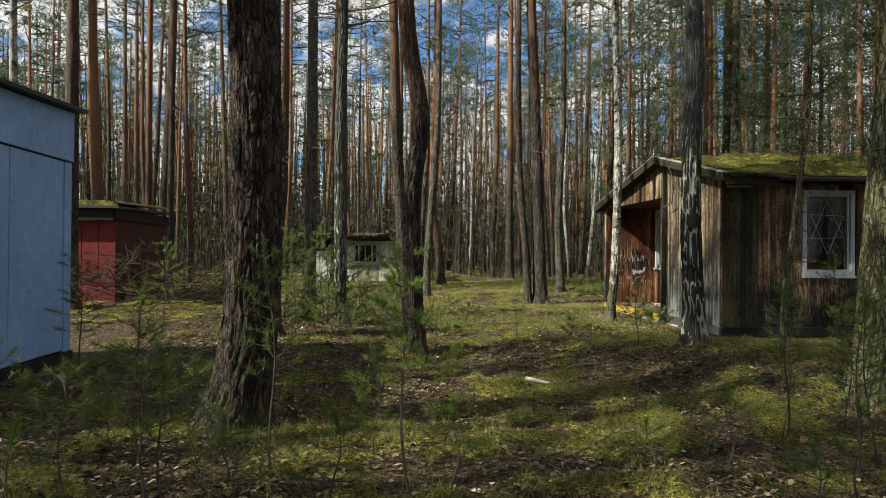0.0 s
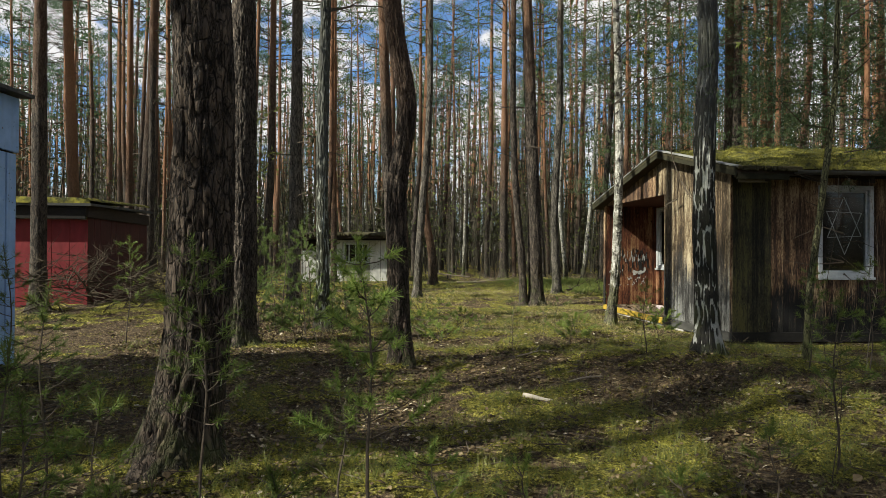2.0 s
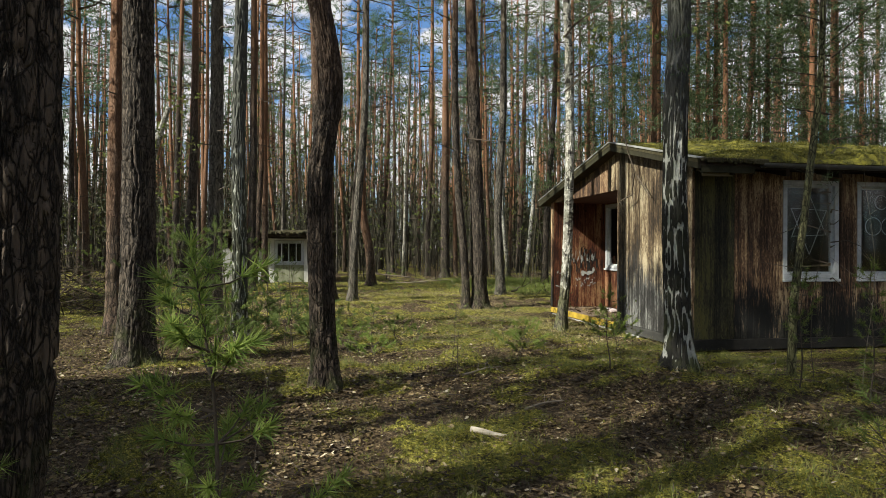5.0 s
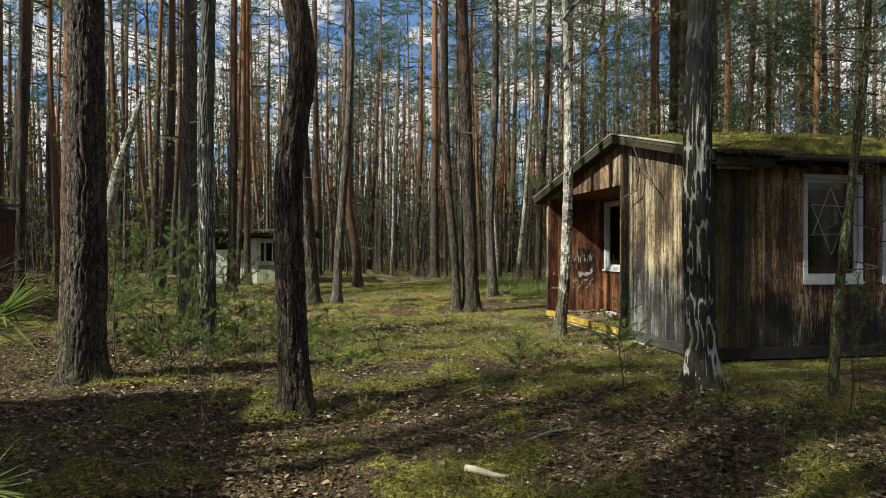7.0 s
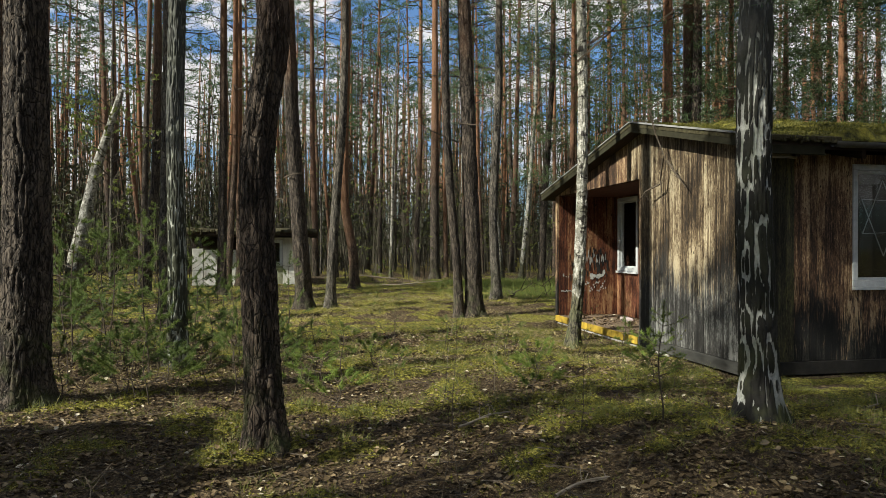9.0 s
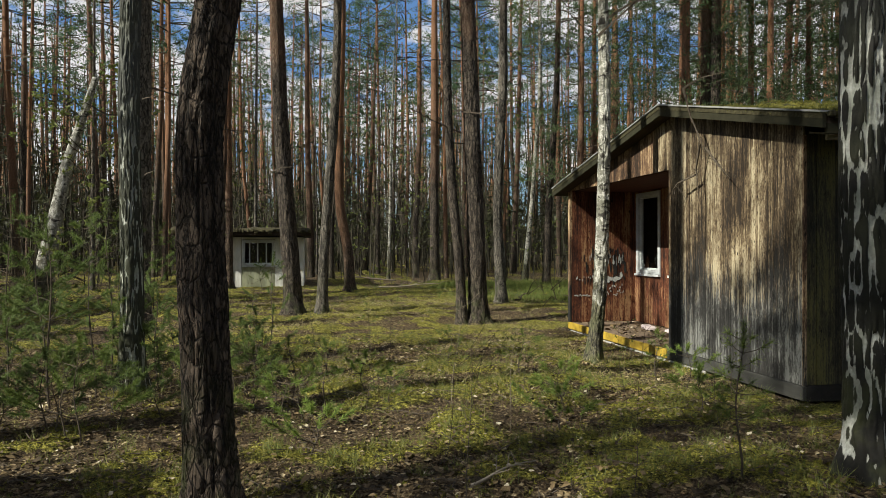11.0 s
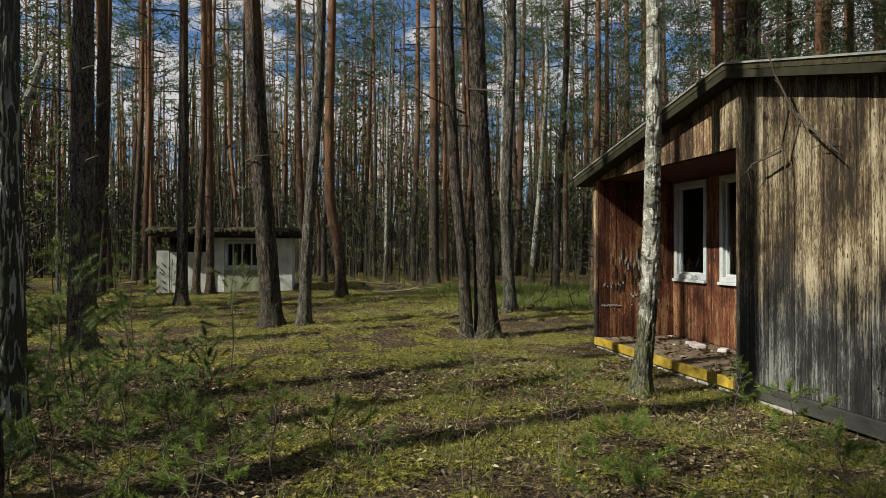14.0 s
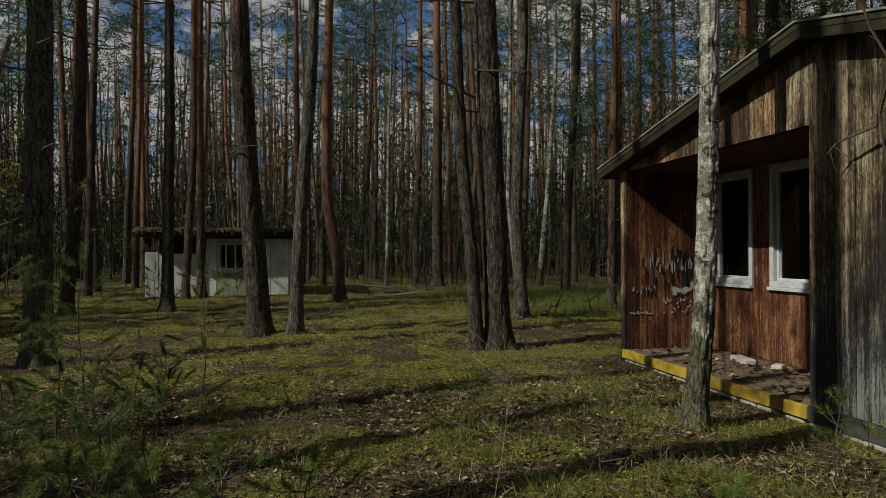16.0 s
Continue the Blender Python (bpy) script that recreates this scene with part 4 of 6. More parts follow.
def trunk_mesh(name, material, height, r0, bend, seed, sides=12, fine=0.0, step=0.5, flare=0.55, top=0.28, cell=(0.045, 0.17), plated=False):
    """A tapered trunk with root flare, along bend(z), with raised bark plates when fine is set."""
    zs = [-0.25]
    while zs[-1] < height:
        zs.append(zs[-1] + (step if zs[-1] < 5.5 else max(step, 0.6)))
    zs[-1] = height
    zs = np.array(zs)
    th = np.linspace(0, 2 * math.pi, sides, endpoint=False)
    Z, T = np.meshgrid(zs, th, indexing="ij")
    zc = np.clip(Z, 0, None)
    roots = 1 + 0.35 * np.cos(T * 4 + seed) * np.exp(-zc / 0.16) + 0.2 * np.cos(T * 7 + seed * 2) * np.exp(-zc / 0.10)
    R = r0 * (1 - (1 - top) * (zc / height) ** 0.9) * (1 + flare * np.exp(-zc / 0.17) * roots)
    R = R * (1 + 0.09 * (fbm(np.cos(T) * 1.1 + seed, np.sin(T) * 1.1, Z * 0.9, seed, 3) - 0.5) * 2)
    plate = np.zeros_like(R)
    if fine:
        wob = fbm(np.cos(T) * 2.0, np.sin(T) * 2.0 + seed, Z * 2.2, seed + 4, 3) - 0.5
        grain = fbm(np.cos(T) * 11, np.sin(T) * 11, Z * 18, seed + 8, 3) - 0.5
        q = r0 / cell[0]
        d = wob * 0.35
        f1 = np.abs(vnoise(np.cos(T) * q + seed, np.sin(T) * q + d, Z / cell[1] * 0.55 + d, seed + 21) - 0.5)
        f2 = np.abs(vnoise(np.cos(T) * q * 1.9 + d, np.sin(T) * q * 1.9 + seed, Z / cell[1] + d, seed + 22) - 0.5)
        plate = np.clip(f1 / 0.13, 0, 1) * (0.45 + 0.55 * np.clip(f2 / 0.12, 0, 1))
        R = R + fine * (plate - 0.7) + fine * 0.6 * grain
    bx = np.array([bend(z)[0] for z in zs])[:, None]
    by = np.array([bend(z)[1] for z in zs])[:, None]
    V = np.stack([bx + R * np.cos(T), by + R * np.sin(T), Z], -1).reshape(-1, 3)
    ix = np.arange(len(zs) * sides).reshape(len(zs), sides)
    nxt = np.roll(ix, -1, 1)
    F = np.stack([ix[:-1], nxt[:-1], nxt[1:], ix[1:]], -1).reshape(-1, 4).tolist()
    F.append(ix[-1].tolist())
    me = mesh_of(name, V, F, material, True)
    if plated:
        me.attributes.new("plate", "FLOAT", "POINT").data.foreach_set("value", plate.reshape(-1).astype(np.float32))
    return me


def blades(centres, count, length, width, rnd, up=0.25, loose=0.0):
    """Thin leaf or needle triangles round each centre."""
    C = np.repeat(np.asarray(centres, float), count, 0)
    n = len(C)
    C = C + rnd.normal(size=(n, 3)) * (loose, loose, loose * 0.55)
    d = rnd.normal(size=(n, 3))
    d[:, 2] += up * 2
    d /= np.linalg.norm(d, axis=1, keepdims=True)
    s = np.cross(d, rnd.normal(size=(n, 3)))
    s /= np.linalg.norm(s, axis=1, keepdims=True) + 1e-9
    L = length * rnd.uniform(0.6, 1.15, (n, 1))
    W = width * rnd.uniform(0.7, 1.2, (n, 1))
    base = C + d * L * 0.05
    V = np.stack([base - s * W * 0.5, base + s * W * 0.5, base + d * L], 1).reshape(-1, 3)
    return V, np.arange(3 * n).reshape(-1, 3)


def pine_crown(seed, height, low, reach, limbs=30, tufts=7, count=16, length=0.32, width=0.045, mat=NEEDLES, thick=1.0, loose=0.13):
    """Limbs (with dead stubs lower down) and needle tufts of a tall pine: two meshes."""
    r, rnd = random.Random(seed), np.random.RandomState(seed)
    v, f, tips = [], [], []
    for i in range(limbs):
        q = (i + r.random()) / limbs
        z = low + (height - low) * q ** 0.85
        a = r.uniform(0, 2 * math.pi)
        L = reach * (0.35 + 0.75 * math.sin(math.pi * min(1, 0.18 + q * 0.8))) * r.uniform(0.6, 1.15)
        rise = r.uniform(-0.05, 0.45) + 0.3 * q
        pts = [Vector((0, 0, z))]
        for k in range(1, 4):
            t = k / 3
            pts.append(Vector((math.cos(a) * L * t, math.sin(a) * L * t, z + L * rise * t * t)) + Vector((r.uniform(-.12, .12), r.uniform(-.12, .12), r.uniform(-.1, .1))) * L * 0.6)
        tube(v, f, pts, [0.038 * thick, 0.024 * thick, 0.013 * thick, 0.004 * thick], 3)
        for k in range(tufts):
            t = r.uniform(0.4, 1.05)
            p = pts[0].lerp(pts[3], t)
            tips.append(p + Vector((r.gauss(0, 1), r.gauss(0, 1), r.gauss(0.25, 0.7))) * 0.22 * L ** 0.5)
    dead_v, dead_f = [], []
    for i in range(r.randint(5, 10)):
        z = low * r.uniform(0.30, 1.0)
        a, L = r.uniform(0, 2 * math.pi), r.uniform(0.25, 1.3)
        pts = [Vector((0, 0, z)), Vector((math.cos(a) * L * 0.5, math.sin(a) * L * 0.5, z + r.uniform(-.1, .15) * L)), Vector((math.cos(a + 0.2) * L, math.sin(a + 0.2) * L, z + r.uniform(-.25, .3) * L))]
        tube(dead_v, dead_f, pts, [0.016, 0.010, 0.003], 4)
    V, F = blades(tips, count, length, width, rnd, 0.25, loose)
    return mesh_of("boughwork", v + dead_v, f + [tuple(i + len(v) for i in q) for q in dead_f], TWIG), mesh_of("crown", V, F.tolist(), mat)


def twiggy(seed, height, low, reach, limbs=30, leaves=0, mat=SPRING, leaf=0.05):
    """Fine, nearly bare branches of a birch or oak in early spring."""
    r, rnd = random.Random(seed), np.random.RandomState(seed)
    v, f, tips = [], [], []
    for i in range(limbs):
        q = r.random()
        z = low + (height - low) * q
        a = r.uniform(0, 2 * math.pi)
        L = reach * (1 - 0.65 * q) * r.uniform(0.5, 1.1)
        rise = r.uniform(0.3, 0.9)
        pts = [Vector((0, 0, z))]
        for k in range(1, 5):
            t = k / 4
            pts.append(Vector((math.cos(a) * L * t, math.sin(a) * L * t, z + L * rise * t)) + Vector((r.uniform(-.1, .1), r.uniform(-.1, .1), r.uniform(-.1, .05))) * L)
        w = 0.006 + 0.006 * L
        tube(v, f, pts, [w, w * 0.7, w * 0.45, w * 0.28, 0.003], 3)
        for k in range(6):
            t = r.uniform(0.3, 1)
            p = pts[0].lerp(pts[4], t)
            e = p + Vector((r.gauss(0, 1), r.gauss(0, 1), r.gauss(0.3, 0.8))) * 0.3 * L ** 0.5
            tube(v, f, [p, p.lerp(e, 0.5) + Vector((0, 0, 0.03)), e], [w * 0.3, w * 0.2, 0.002], 3)
            tips += [p.lerp(e, r.random()) for _ in range(2)]
    limbs_me = mesh_of("boughwork", v, f, TWIG)
    if not leaves:
        return limbs_me, None
    V, F = blades(tips, leaves, leaf * 1.6, leaf, rnd, 0.1)
    return limbs_me, mesh_of("crown", V, F.tolist(), mat)


CROWNS = [pine_crown(100 + i, 17.0 + (i % 3), 9.5 + (i % 4) * 0.8, 2.3 + 0.2 * (i % 3), 30, 6, 30, 0.14, 0.052) for i in range(6)]
LOW = [pine_crown(150 + i, 12.0, 2.6, 2.3, 46, 12, 28, 0.11, 0.022, NEEDLES_OLIVE, 0.4, 0.09) for i in range(2)]
TWIGS = [twiggy(200 + i, 13.0, 3.5, 2.6, 34, 5) for i in range(3)]
LOOSE = [pine_crown(180 + i, 17.0 + (i % 3), 9.0 + (i % 4) * 0.9, 2.2 + 0.2 * (i % 3), 24, 3, 32, 0.13, 0.046) for i in range(6)]
straight = lambda z: (0.0, 0.0)


def tree(kind, x, y, r0, height, pts=(), seed=0, sides=26, fine=0.012, step=0.07, crown=0, label="", material=None, flare=0.55, group="trees", scale=1.0, cell=(0.045, 0.17), low=None):
    """One single tree: own trunk, a crown set on its top."""
    name = {"pine": "pine_tree", "birch": "birch_tree", "oak": "oak_tree"}[kind]
    t = thing(name, x, y, float(land(x, y)), label, kind + " tree", group)
    P = [(0, 0, 0)] + list(pts)
    if P[-1][0] < height:
        P.append((height, P[-1][1] * 1.05, P[-1][2] * 1.05))
    bend = smooth_spine([(-0.5, 0, 0)] + P)
    mat = material or {"pine": BARK, "birch": BIRCH, "oak": BARK_GREY}[kind]
    part("trunk", trunk_mesh("trunk", mat, height, r0, bend, seed, sides, fine, step, flare, cell=cell, plated=mat in (BIRCH_OLD, BIRCH_MOSSY)), None, t)
    limbs, leaves = low if low else ((LOOSE if y > 14 else CROWNS)[crown % 6] if kind == "pine" else TWIGS[crown % 3])
    tx, ty = bend(height * 0.85)
    for nm, me in (("boughwork", limbs), ("crown", leaves)):
        ob = tagged(part(nm, me, None, t), kind="stuff")
        ob.matrix_basis = pose(tx, ty, height - (12.0 if low else 17.0 + crown % 6 % 3 if kind == "pine" else 13.0) * scale, 0, 0, seed * 47 % 360) @ Matrix.Scale(scale, 4)
    return t


LP = "tall pine with dark plated bark on the forest floor"
tree("pine", -1.08, 4.76, 0.178, 17, [(0.2, 0.07, 0.0), (0.6, 0.135, 0.01), (1.0, 0.150, 0.02), (2.0, 0.16, 0.03), (2.5, 0.14, 0.03), (2.9, 0.10, 0.04), (7, -0.05, 0.1)], 1, 150, 0.024, 0.018, 0, "thick old pine with deeply plated dark bark", BARK_DARK, 0.62, cell=(0.030, 0.16))
tree("pine", -1.69, 9.50, 0.182, 17, [(1.0, 0.03, 0), (4, 0.02, 0.0)], 2, 110, 0.022, 0.025, 1, LP, cell=(0.030, 0.13))
tree("pine", -2.53, 11.78, 0.125, 17, [(2.0, 0.0, 0), (4, 0.02, 0.0)], 3, 36, 0.014, 0.06, 2, "pine with red upper bark close behind another pine", BARK_RED)
tree("pine", 0.29, 8.00, 0.113, 16, [(0.35, -0.03, 0), (0.9, -0.05, 0), (1.4, -0.07, 0), (1.84, -0.08, 0), (2.16, -0.04, 0), (2.48, 0.03, 0), (2.75, 0.045, 0), (3.1, -0.03, 0), (3.54, -0.12, 0), (6.0, -0.3, 0)], 4, 110, 0.017, 0.018, 3, "dark pine with a crooked kink in its trunk", BARK_DARK, 0.45, cell=(0.024, 0.11))
tree("pine", -1.81, 15.55, 0.150, 17, [(4, 0.03, 0)], 5, 60, 0.014, 0.05, 4, "grey-barked pine among young pines", BARK_GREY)
tree("birch", -0.80, 10.95, 0.100, 14, [(1.0, 0.0, 0), (2.5, -0.03, 0), (5, 0.02, 0)], 6, 76, 0.014, 0.025, 0, "dark mossy birch with white patches among young pines", BIRCH_MOSSY, cell=(0.026, 0.085))
tree("pine", 0.41, 17.6, 0.165, 18, [(1.2, -0.08, 0), (2.5, -0.17, 0.0), (3.8, -0.26, 0), (5.1, -0.30, 0), (8, -0.40, 0)], 7, 48, 0.017, 0.06, 5, LP)
tree("pine", 0.91, 17.4, 0.10, 16, [(1.2, 0.05, 0), (2.5, 0.14, 0.0), (3.8, 0.25, 0), (5.1, 0.29, 0)], 8, 34, 0.01, 0.07, 0, "thin leaning pale-barked pine", BARK_GREY)
tree("pine", 3.52, 15.8, 0.155, 18, [(1.2, -0.04, 0), (2.3, -0.08, 0.0), (3.5, -0.13, 0), (4.6, -0.17, 0), (8, -0.3, 0)], 9, 52, 0.018, 0.05, 1, "large pine at the middle of the clearing")
tree("pine", 3.22, 15.75, 0.085, 17, [(1.2, -0.06, 0), (2.3, -0.18, 0.0), (3.4, -0.24, 0), (4.5, -0.27, 0)], 10, 34, 0.010, 0.07, 2, "slender curved pine beside a larger one")
tree("birch", 4.78, 18.8, 0.115, 16, [(0.9, -0.05, 0), (1.9, -0.10, 0), (3.3, -0.04, 0.0), (4.8, 0.04, 0)], 11, 30, 0.01, 0.07, 1, "grey-white trunk behind the middle pine", BARK_GREY)
tree("birch", 3.84, 11.80, 0.076, 13, [(0.25, 0.02, 0.0), (0.5, 0.06, 0.0), (0.95, 0.09, 0), (1.45, 0.11, 0.0), (2.4, 0.13, 0), (3.2, 0.14, 0.0), (4.6, 0.10, 0), (5.6, 0.05, 0)], 13, 64, 0.017, 0.022, 2, "slim white birch in front of the cabin porch", BIRCH, 0.55, cell=(0.026, 0.10))
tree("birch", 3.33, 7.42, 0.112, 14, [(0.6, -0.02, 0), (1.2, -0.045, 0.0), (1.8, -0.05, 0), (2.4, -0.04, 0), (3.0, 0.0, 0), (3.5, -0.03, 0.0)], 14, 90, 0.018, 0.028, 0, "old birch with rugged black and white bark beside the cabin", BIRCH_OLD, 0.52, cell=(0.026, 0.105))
tree("birch", 3.50, 4.95, 0.115, 13, [(1.0, 0.06, 0), (2.5, 0.18, 0.0)], 15, 56, 0.014, 0.04, 1, "mossy grey-green birch trunk", BARK_MOSSY)
tree("pine", -1.80, 22.2, 0.125, 18, [(4, 0.05, 0)], 16, 26, 0.013, 0.09, 4, LP)
tree("pine", -2.02, 25.4, 0.105, 18, [(4, 0.22, 0.0)], 17, 24, 0.012, 0.1, 5, LP, BARK_RED)
tree("pine", -1.72, 26.0, 0.115, 18, [(4, -0.02, 0.0)], 18, 24, 0.012, 0.1, 0, LP, BARK_RED)
tree("pine", 1.80, 23.9, 0.145, 18, [(1.1, -0.04, 0), (1.85, -0.20, 0.0), (2.55, -0.31, 0), (4.6, -0.31, 0.0), (7.5, -0.22, 0)], 19, 28, 0.012, 0.09, 1, "reddish pine with a bowed lower trunk", BARK_RED)
tree("birch", -4.30, 18.6, 0.20, 4.5, [(0.9, 0.10, 0), (2.85, 0.48, 0.0), (4.5, 0.98, 0)], 20, 30, 0.01, 0.07, 2, "broken leaning birch snag", BIRCH)
tree("birch", 8.4, 28.4, 0.10, 15, [(3, 0.3, 0), (7, 0.6, 0.0)], 21, 16, 0.0, 0.3, 0, "thin white birch in the far woods", BIRCH)
tree("birch", 7.9, 29.2, 0.09, 15, [(3, -0.3, 0), (7, -0.2, 0.0)], 22, 16, 0.0, 0.3, 1, "thin white birch in the far woods", BIRCH)
tree("pine", 5.3, 29.8, 0.19, 19, [(5, 0.0, 0)], 23, 20, 0.012, 0.15, 2, LP)
tree("pine", -3.6, 21.8, 0.13, 18, [(3, 0.25, 0), (6, 0.3, 0.0)], 24, 24, 0.012, 0.1, 3, LP)
tree("pine", 4.03, 6.90, 0.036, 6.4, [(0.6, 0.02, 0.0), (1.3, 0.12, 0.0), (2.45, 0.27, 0.0), (3.4, 0.30, 0), (5, 0.36, 0)], 25, 24, 0.004, 0.06, 0, "slim mossy young pine before the cabin window", BARK_MOSSY, 0.2, "trees", 0.5, low=LOW[1])
tree("pine", -6.29, 14.04, 0.15, 17, [(5, 0.0, 0)], 28, 26, 0.013, 0.08, 2, "dark pine standing close to the red shed")
tree("pine", -8.13, 20.05, 0.15, 17, [(5, -0.35, 0)], 29, 22, 0.012, 0.1, 3, LP, BARK_RED)
tree("pine", 8.6, 17.9, 0.15, 18, [(5, 0.0, 0)], 26, 20, 0.012, 0.15, 4, LP, BARK_RED)
tree("pine", 9.2, 18.2, 0.16, 18, [(5, 0.1, 0)], 27, 20, 0.012, 0.15, 5, LP)

tree("pine", -7.75, 19.0, 0.155, 18, [(3, -0.12, 0), (8, -0.3, 0)], 31, 24, 0.012, 0.1, 1, "tall pine rising behind the red shed", BARK_RED)
tree("pine", -7.56, 22.0, 0.125, 18, [(5, 0.0, 0)], 32, 20, 0.012, 0.12, 2, "tall pine rising behind the red shed", BARK_RED)
tree("pine", -6.29, 20.0, 0.105, 17, [(5, 0.05, 0)], 33, 20, 0.012, 0.12, 5, "slim pine behind the red shed")

# unseen pines, added to shade the cabin walls and the foreground
for i, (x, y) in enumerate(((-6.8, 3.3), (-6.9, 4.5), (-6.9, 5.4), (-6.7, 2.4))):
    tree("pine", x, y, 0.11, 12.3, [(5, 0.1, 0)], 40 + i, 14, 0.0, 0.4, i, "unseen half-grown pine added to shade the cabin and foreground", BARK_RED, scale=0.7)

# also unseen: added to break up the edge of the hut's shadow
tree("pine", -6.6, 6.0, 0.06, 7.0, [(5, 0.1, 0)], 45, 14, 0.0, 0.4, 0, "unseen small bushy pine added to soften the hut's shadow", BARK_RED, scale=7 / 12, low=LOW[0])
LB = "bushy pine with low green boughs behind the cabin"
for i, (x, y, h) in enumerate(((8.2, 17.4, 10), (10.6, 18.6, 12), (13.0, 17.2, 11), (14.6, 14.0, 11), (7.2, 20.4, 11), (11.8, 21.5, 13), (15.5, 20.0, 13), (9.4, 8.0, 9), (17.0, 17.0, 12), (13.5, 25, 13), (18, 24, 13), (10.0, 26, 13), (20.5, 19.5, 13), (9.6, 16.6, 10), (11.6, 16.2, 10), (12.6, 19.2, 12), (16, 17.4, 12))):
    tree("pine", x, y, 0.10, h, [(5, 0.1, 0)], 60 + i, 14, 0.0, 0.4, i, LB if i != 7 else "bushy pine with low green boughs beside the cabin", BARK_RED, scale=h / 12, low=LOW[i % 2])

# trees standing further in the wood, alike and countable
def stock(kind, seed, crowns=CROWNS):
    r = random.Random(seed)
    h = r.uniform(16, 19) if kind == "pine" else r.uniform(11, 14)
    name = "pine_tree" if kind == "pine" else "birch_tree"
    t = thing(name, 0, 0, 0, "tall pine with bare trunk and high crown in the wood" if kind == "pine" else "slender half-bare birch in the wood", kind + " tree", "woodland trees")
    a, b = r.uniform(-0.5, 0.5), r.uniform(-0.5, 0.5)
    bend = smooth_spine([(-0.5, 0, 0), (2, a * 0.15 + r.uniform(-.12, .12), b * 0.15), (6, a * 0.5 + r.uniform(-.2, .2), b * 0.5), (h, a, b)])
    mat = r.choice([BARK, BARK_DARK, BARK_RED, BARK_RED, BARK]) if kind == "pine" else r.choice([BIRCH, BIRCH, BARK_GREY])
    part("trunk", trunk_mesh("trunk", mat, h, r.uniform(0.10, 0.16) if kind == "pine" else r.uniform(0.05, 0.085), bend, seed, 10, 0, 0.55, 0.3), None, t)
    limbs, leaves = crowns[seed % 6] if kind == "pine" else TWIGS[seed % 3]
    for nm, me in (("boughwork", limbs), ("crown", leaves)):
        ob = tagged(part(nm, me, None, t), kind="stuff")
        ob.matrix_basis = pose(a * 0.9, b * 0.9, h - (17.0 + seed % 6 % 3 if kind == "pine" else 13.0), 0, 0, r.uniform(0, 360))
    return t


STOCK = [stock("pine", 300 + i) for i in range(9)] + [stock("birch", 320 + i) for i in range(4)] + [stock("pine", 340 + i, LOOSE) for i in range(9)]
BUSHY = thing("pine_tree", 19.0, -9.0, 0, "bushy pine with boughs low down its trunk", "pine tree", "woodland trees")
part("trunk", trunk_mesh("trunk", BARK, 13, 0.13, straight, 91, 10, 0, 0.55, 0.3), None, BUSHY)
for nm, me in zip(("boughwork", "crown"), LOW[0]):
    tagged(part(nm, me, None, BUSHY), kind="stuff").matrix_basis = pose(0, 0, 1)
BUILT = [(cabin, 4.2, 8.8, 12.8, 15.6), (shed, -10, 14, -4.6, 18.6), (bung, -4, 26, 1.4, 31), (hut, -6.3, 3.6, -2.8, 8.2)]


def free(x, y):
    if any(a - 0.4 < x < c + 0.4 and b - 0.4 < y < d + 0.4 for _, a, b, c, d in BUILT):
        return False
    if -4.6 < x < 8.2 and -4 < y < 25.5:     # the clearing
        return False
    if 1.0 < x < 8.0 and y < 27.5:
        return False
    if x > 4 and y < 17.2 and y > -4 and x < 14:
        return False
    if -32 < x < -7 and 4.0 < y < 14.5 and math.sin(x * 1.7 + y * 2.3) < 0.7:     # unseen trees thinned here so the sun reaches the clearing
        return False
    return True


r4 = random.Random(77)
placed = []
tries = 0
while len(placed) < 350 and tries < 60000:
    tries += 1
    x, y = r4.uniform(-34, 40), r4.uniform(-32, 62)
    d = math.hypot(x - 1, y - 4)
    wedge = abs(math.atan2(x - 1, y - 2) - radians(8)) < radians(42)
    if not free(x, y) or (not wedge and d > 34) or (wedge and d > 64):
        continue
    # thinned as well, to let sun patches onto the foreground
    if -26 < x < -8 and -9 < y < 4.0 and r4.random() < 0.75:
        continue
    if not wedge and r4.random() < (0.55 if x < 0 and y > -9 else 0.2):
        continue
    if any(math.hypot(x - a, y - b) < (1.0 if wedge else 1.6) for a, b in placed):
        continue
    placed.append((x, y))
# unseen trees set one by one to shade the foreground and cabin
placed += [(-15.5, -3.4), (-16.4, -6.0), (-17.6, -1.6), (-18.8, -4.6), (-20.2, -2.4), (-21.5, -6.2), (-14.8, -7.4), (-18.0, -7.6)]
placed += [(-7.5, -0.5), (-9.0, -1.8), (-8.4, -3.4), (-10.6, 0.2), (-10.2, -4.4), (-13.2, -4.8), (-7.2, -5.0), (-12.0, -6.4)]
placed += [(-9.2, 2.2), (-10.0, 3.9), (-13.0, -0.9), (-6.9, 2.4)]
for i in range(3):      # three more unseen trees beside the walk, added for shade
    placed.append((r4.uniform(-24, -6.5), r4.uniform(-9, 3.2)))
standing = set()
GAPS = ((-13.1, 10.7), (-18.1, 3.4), (-14.9, 22.6), (-13.3, 23.7), (-8.6, 25.1), (-12.7, 22.4), (-23.0, 20.5))     # openings in the stand that let the sun onto the clearing and the bungalow
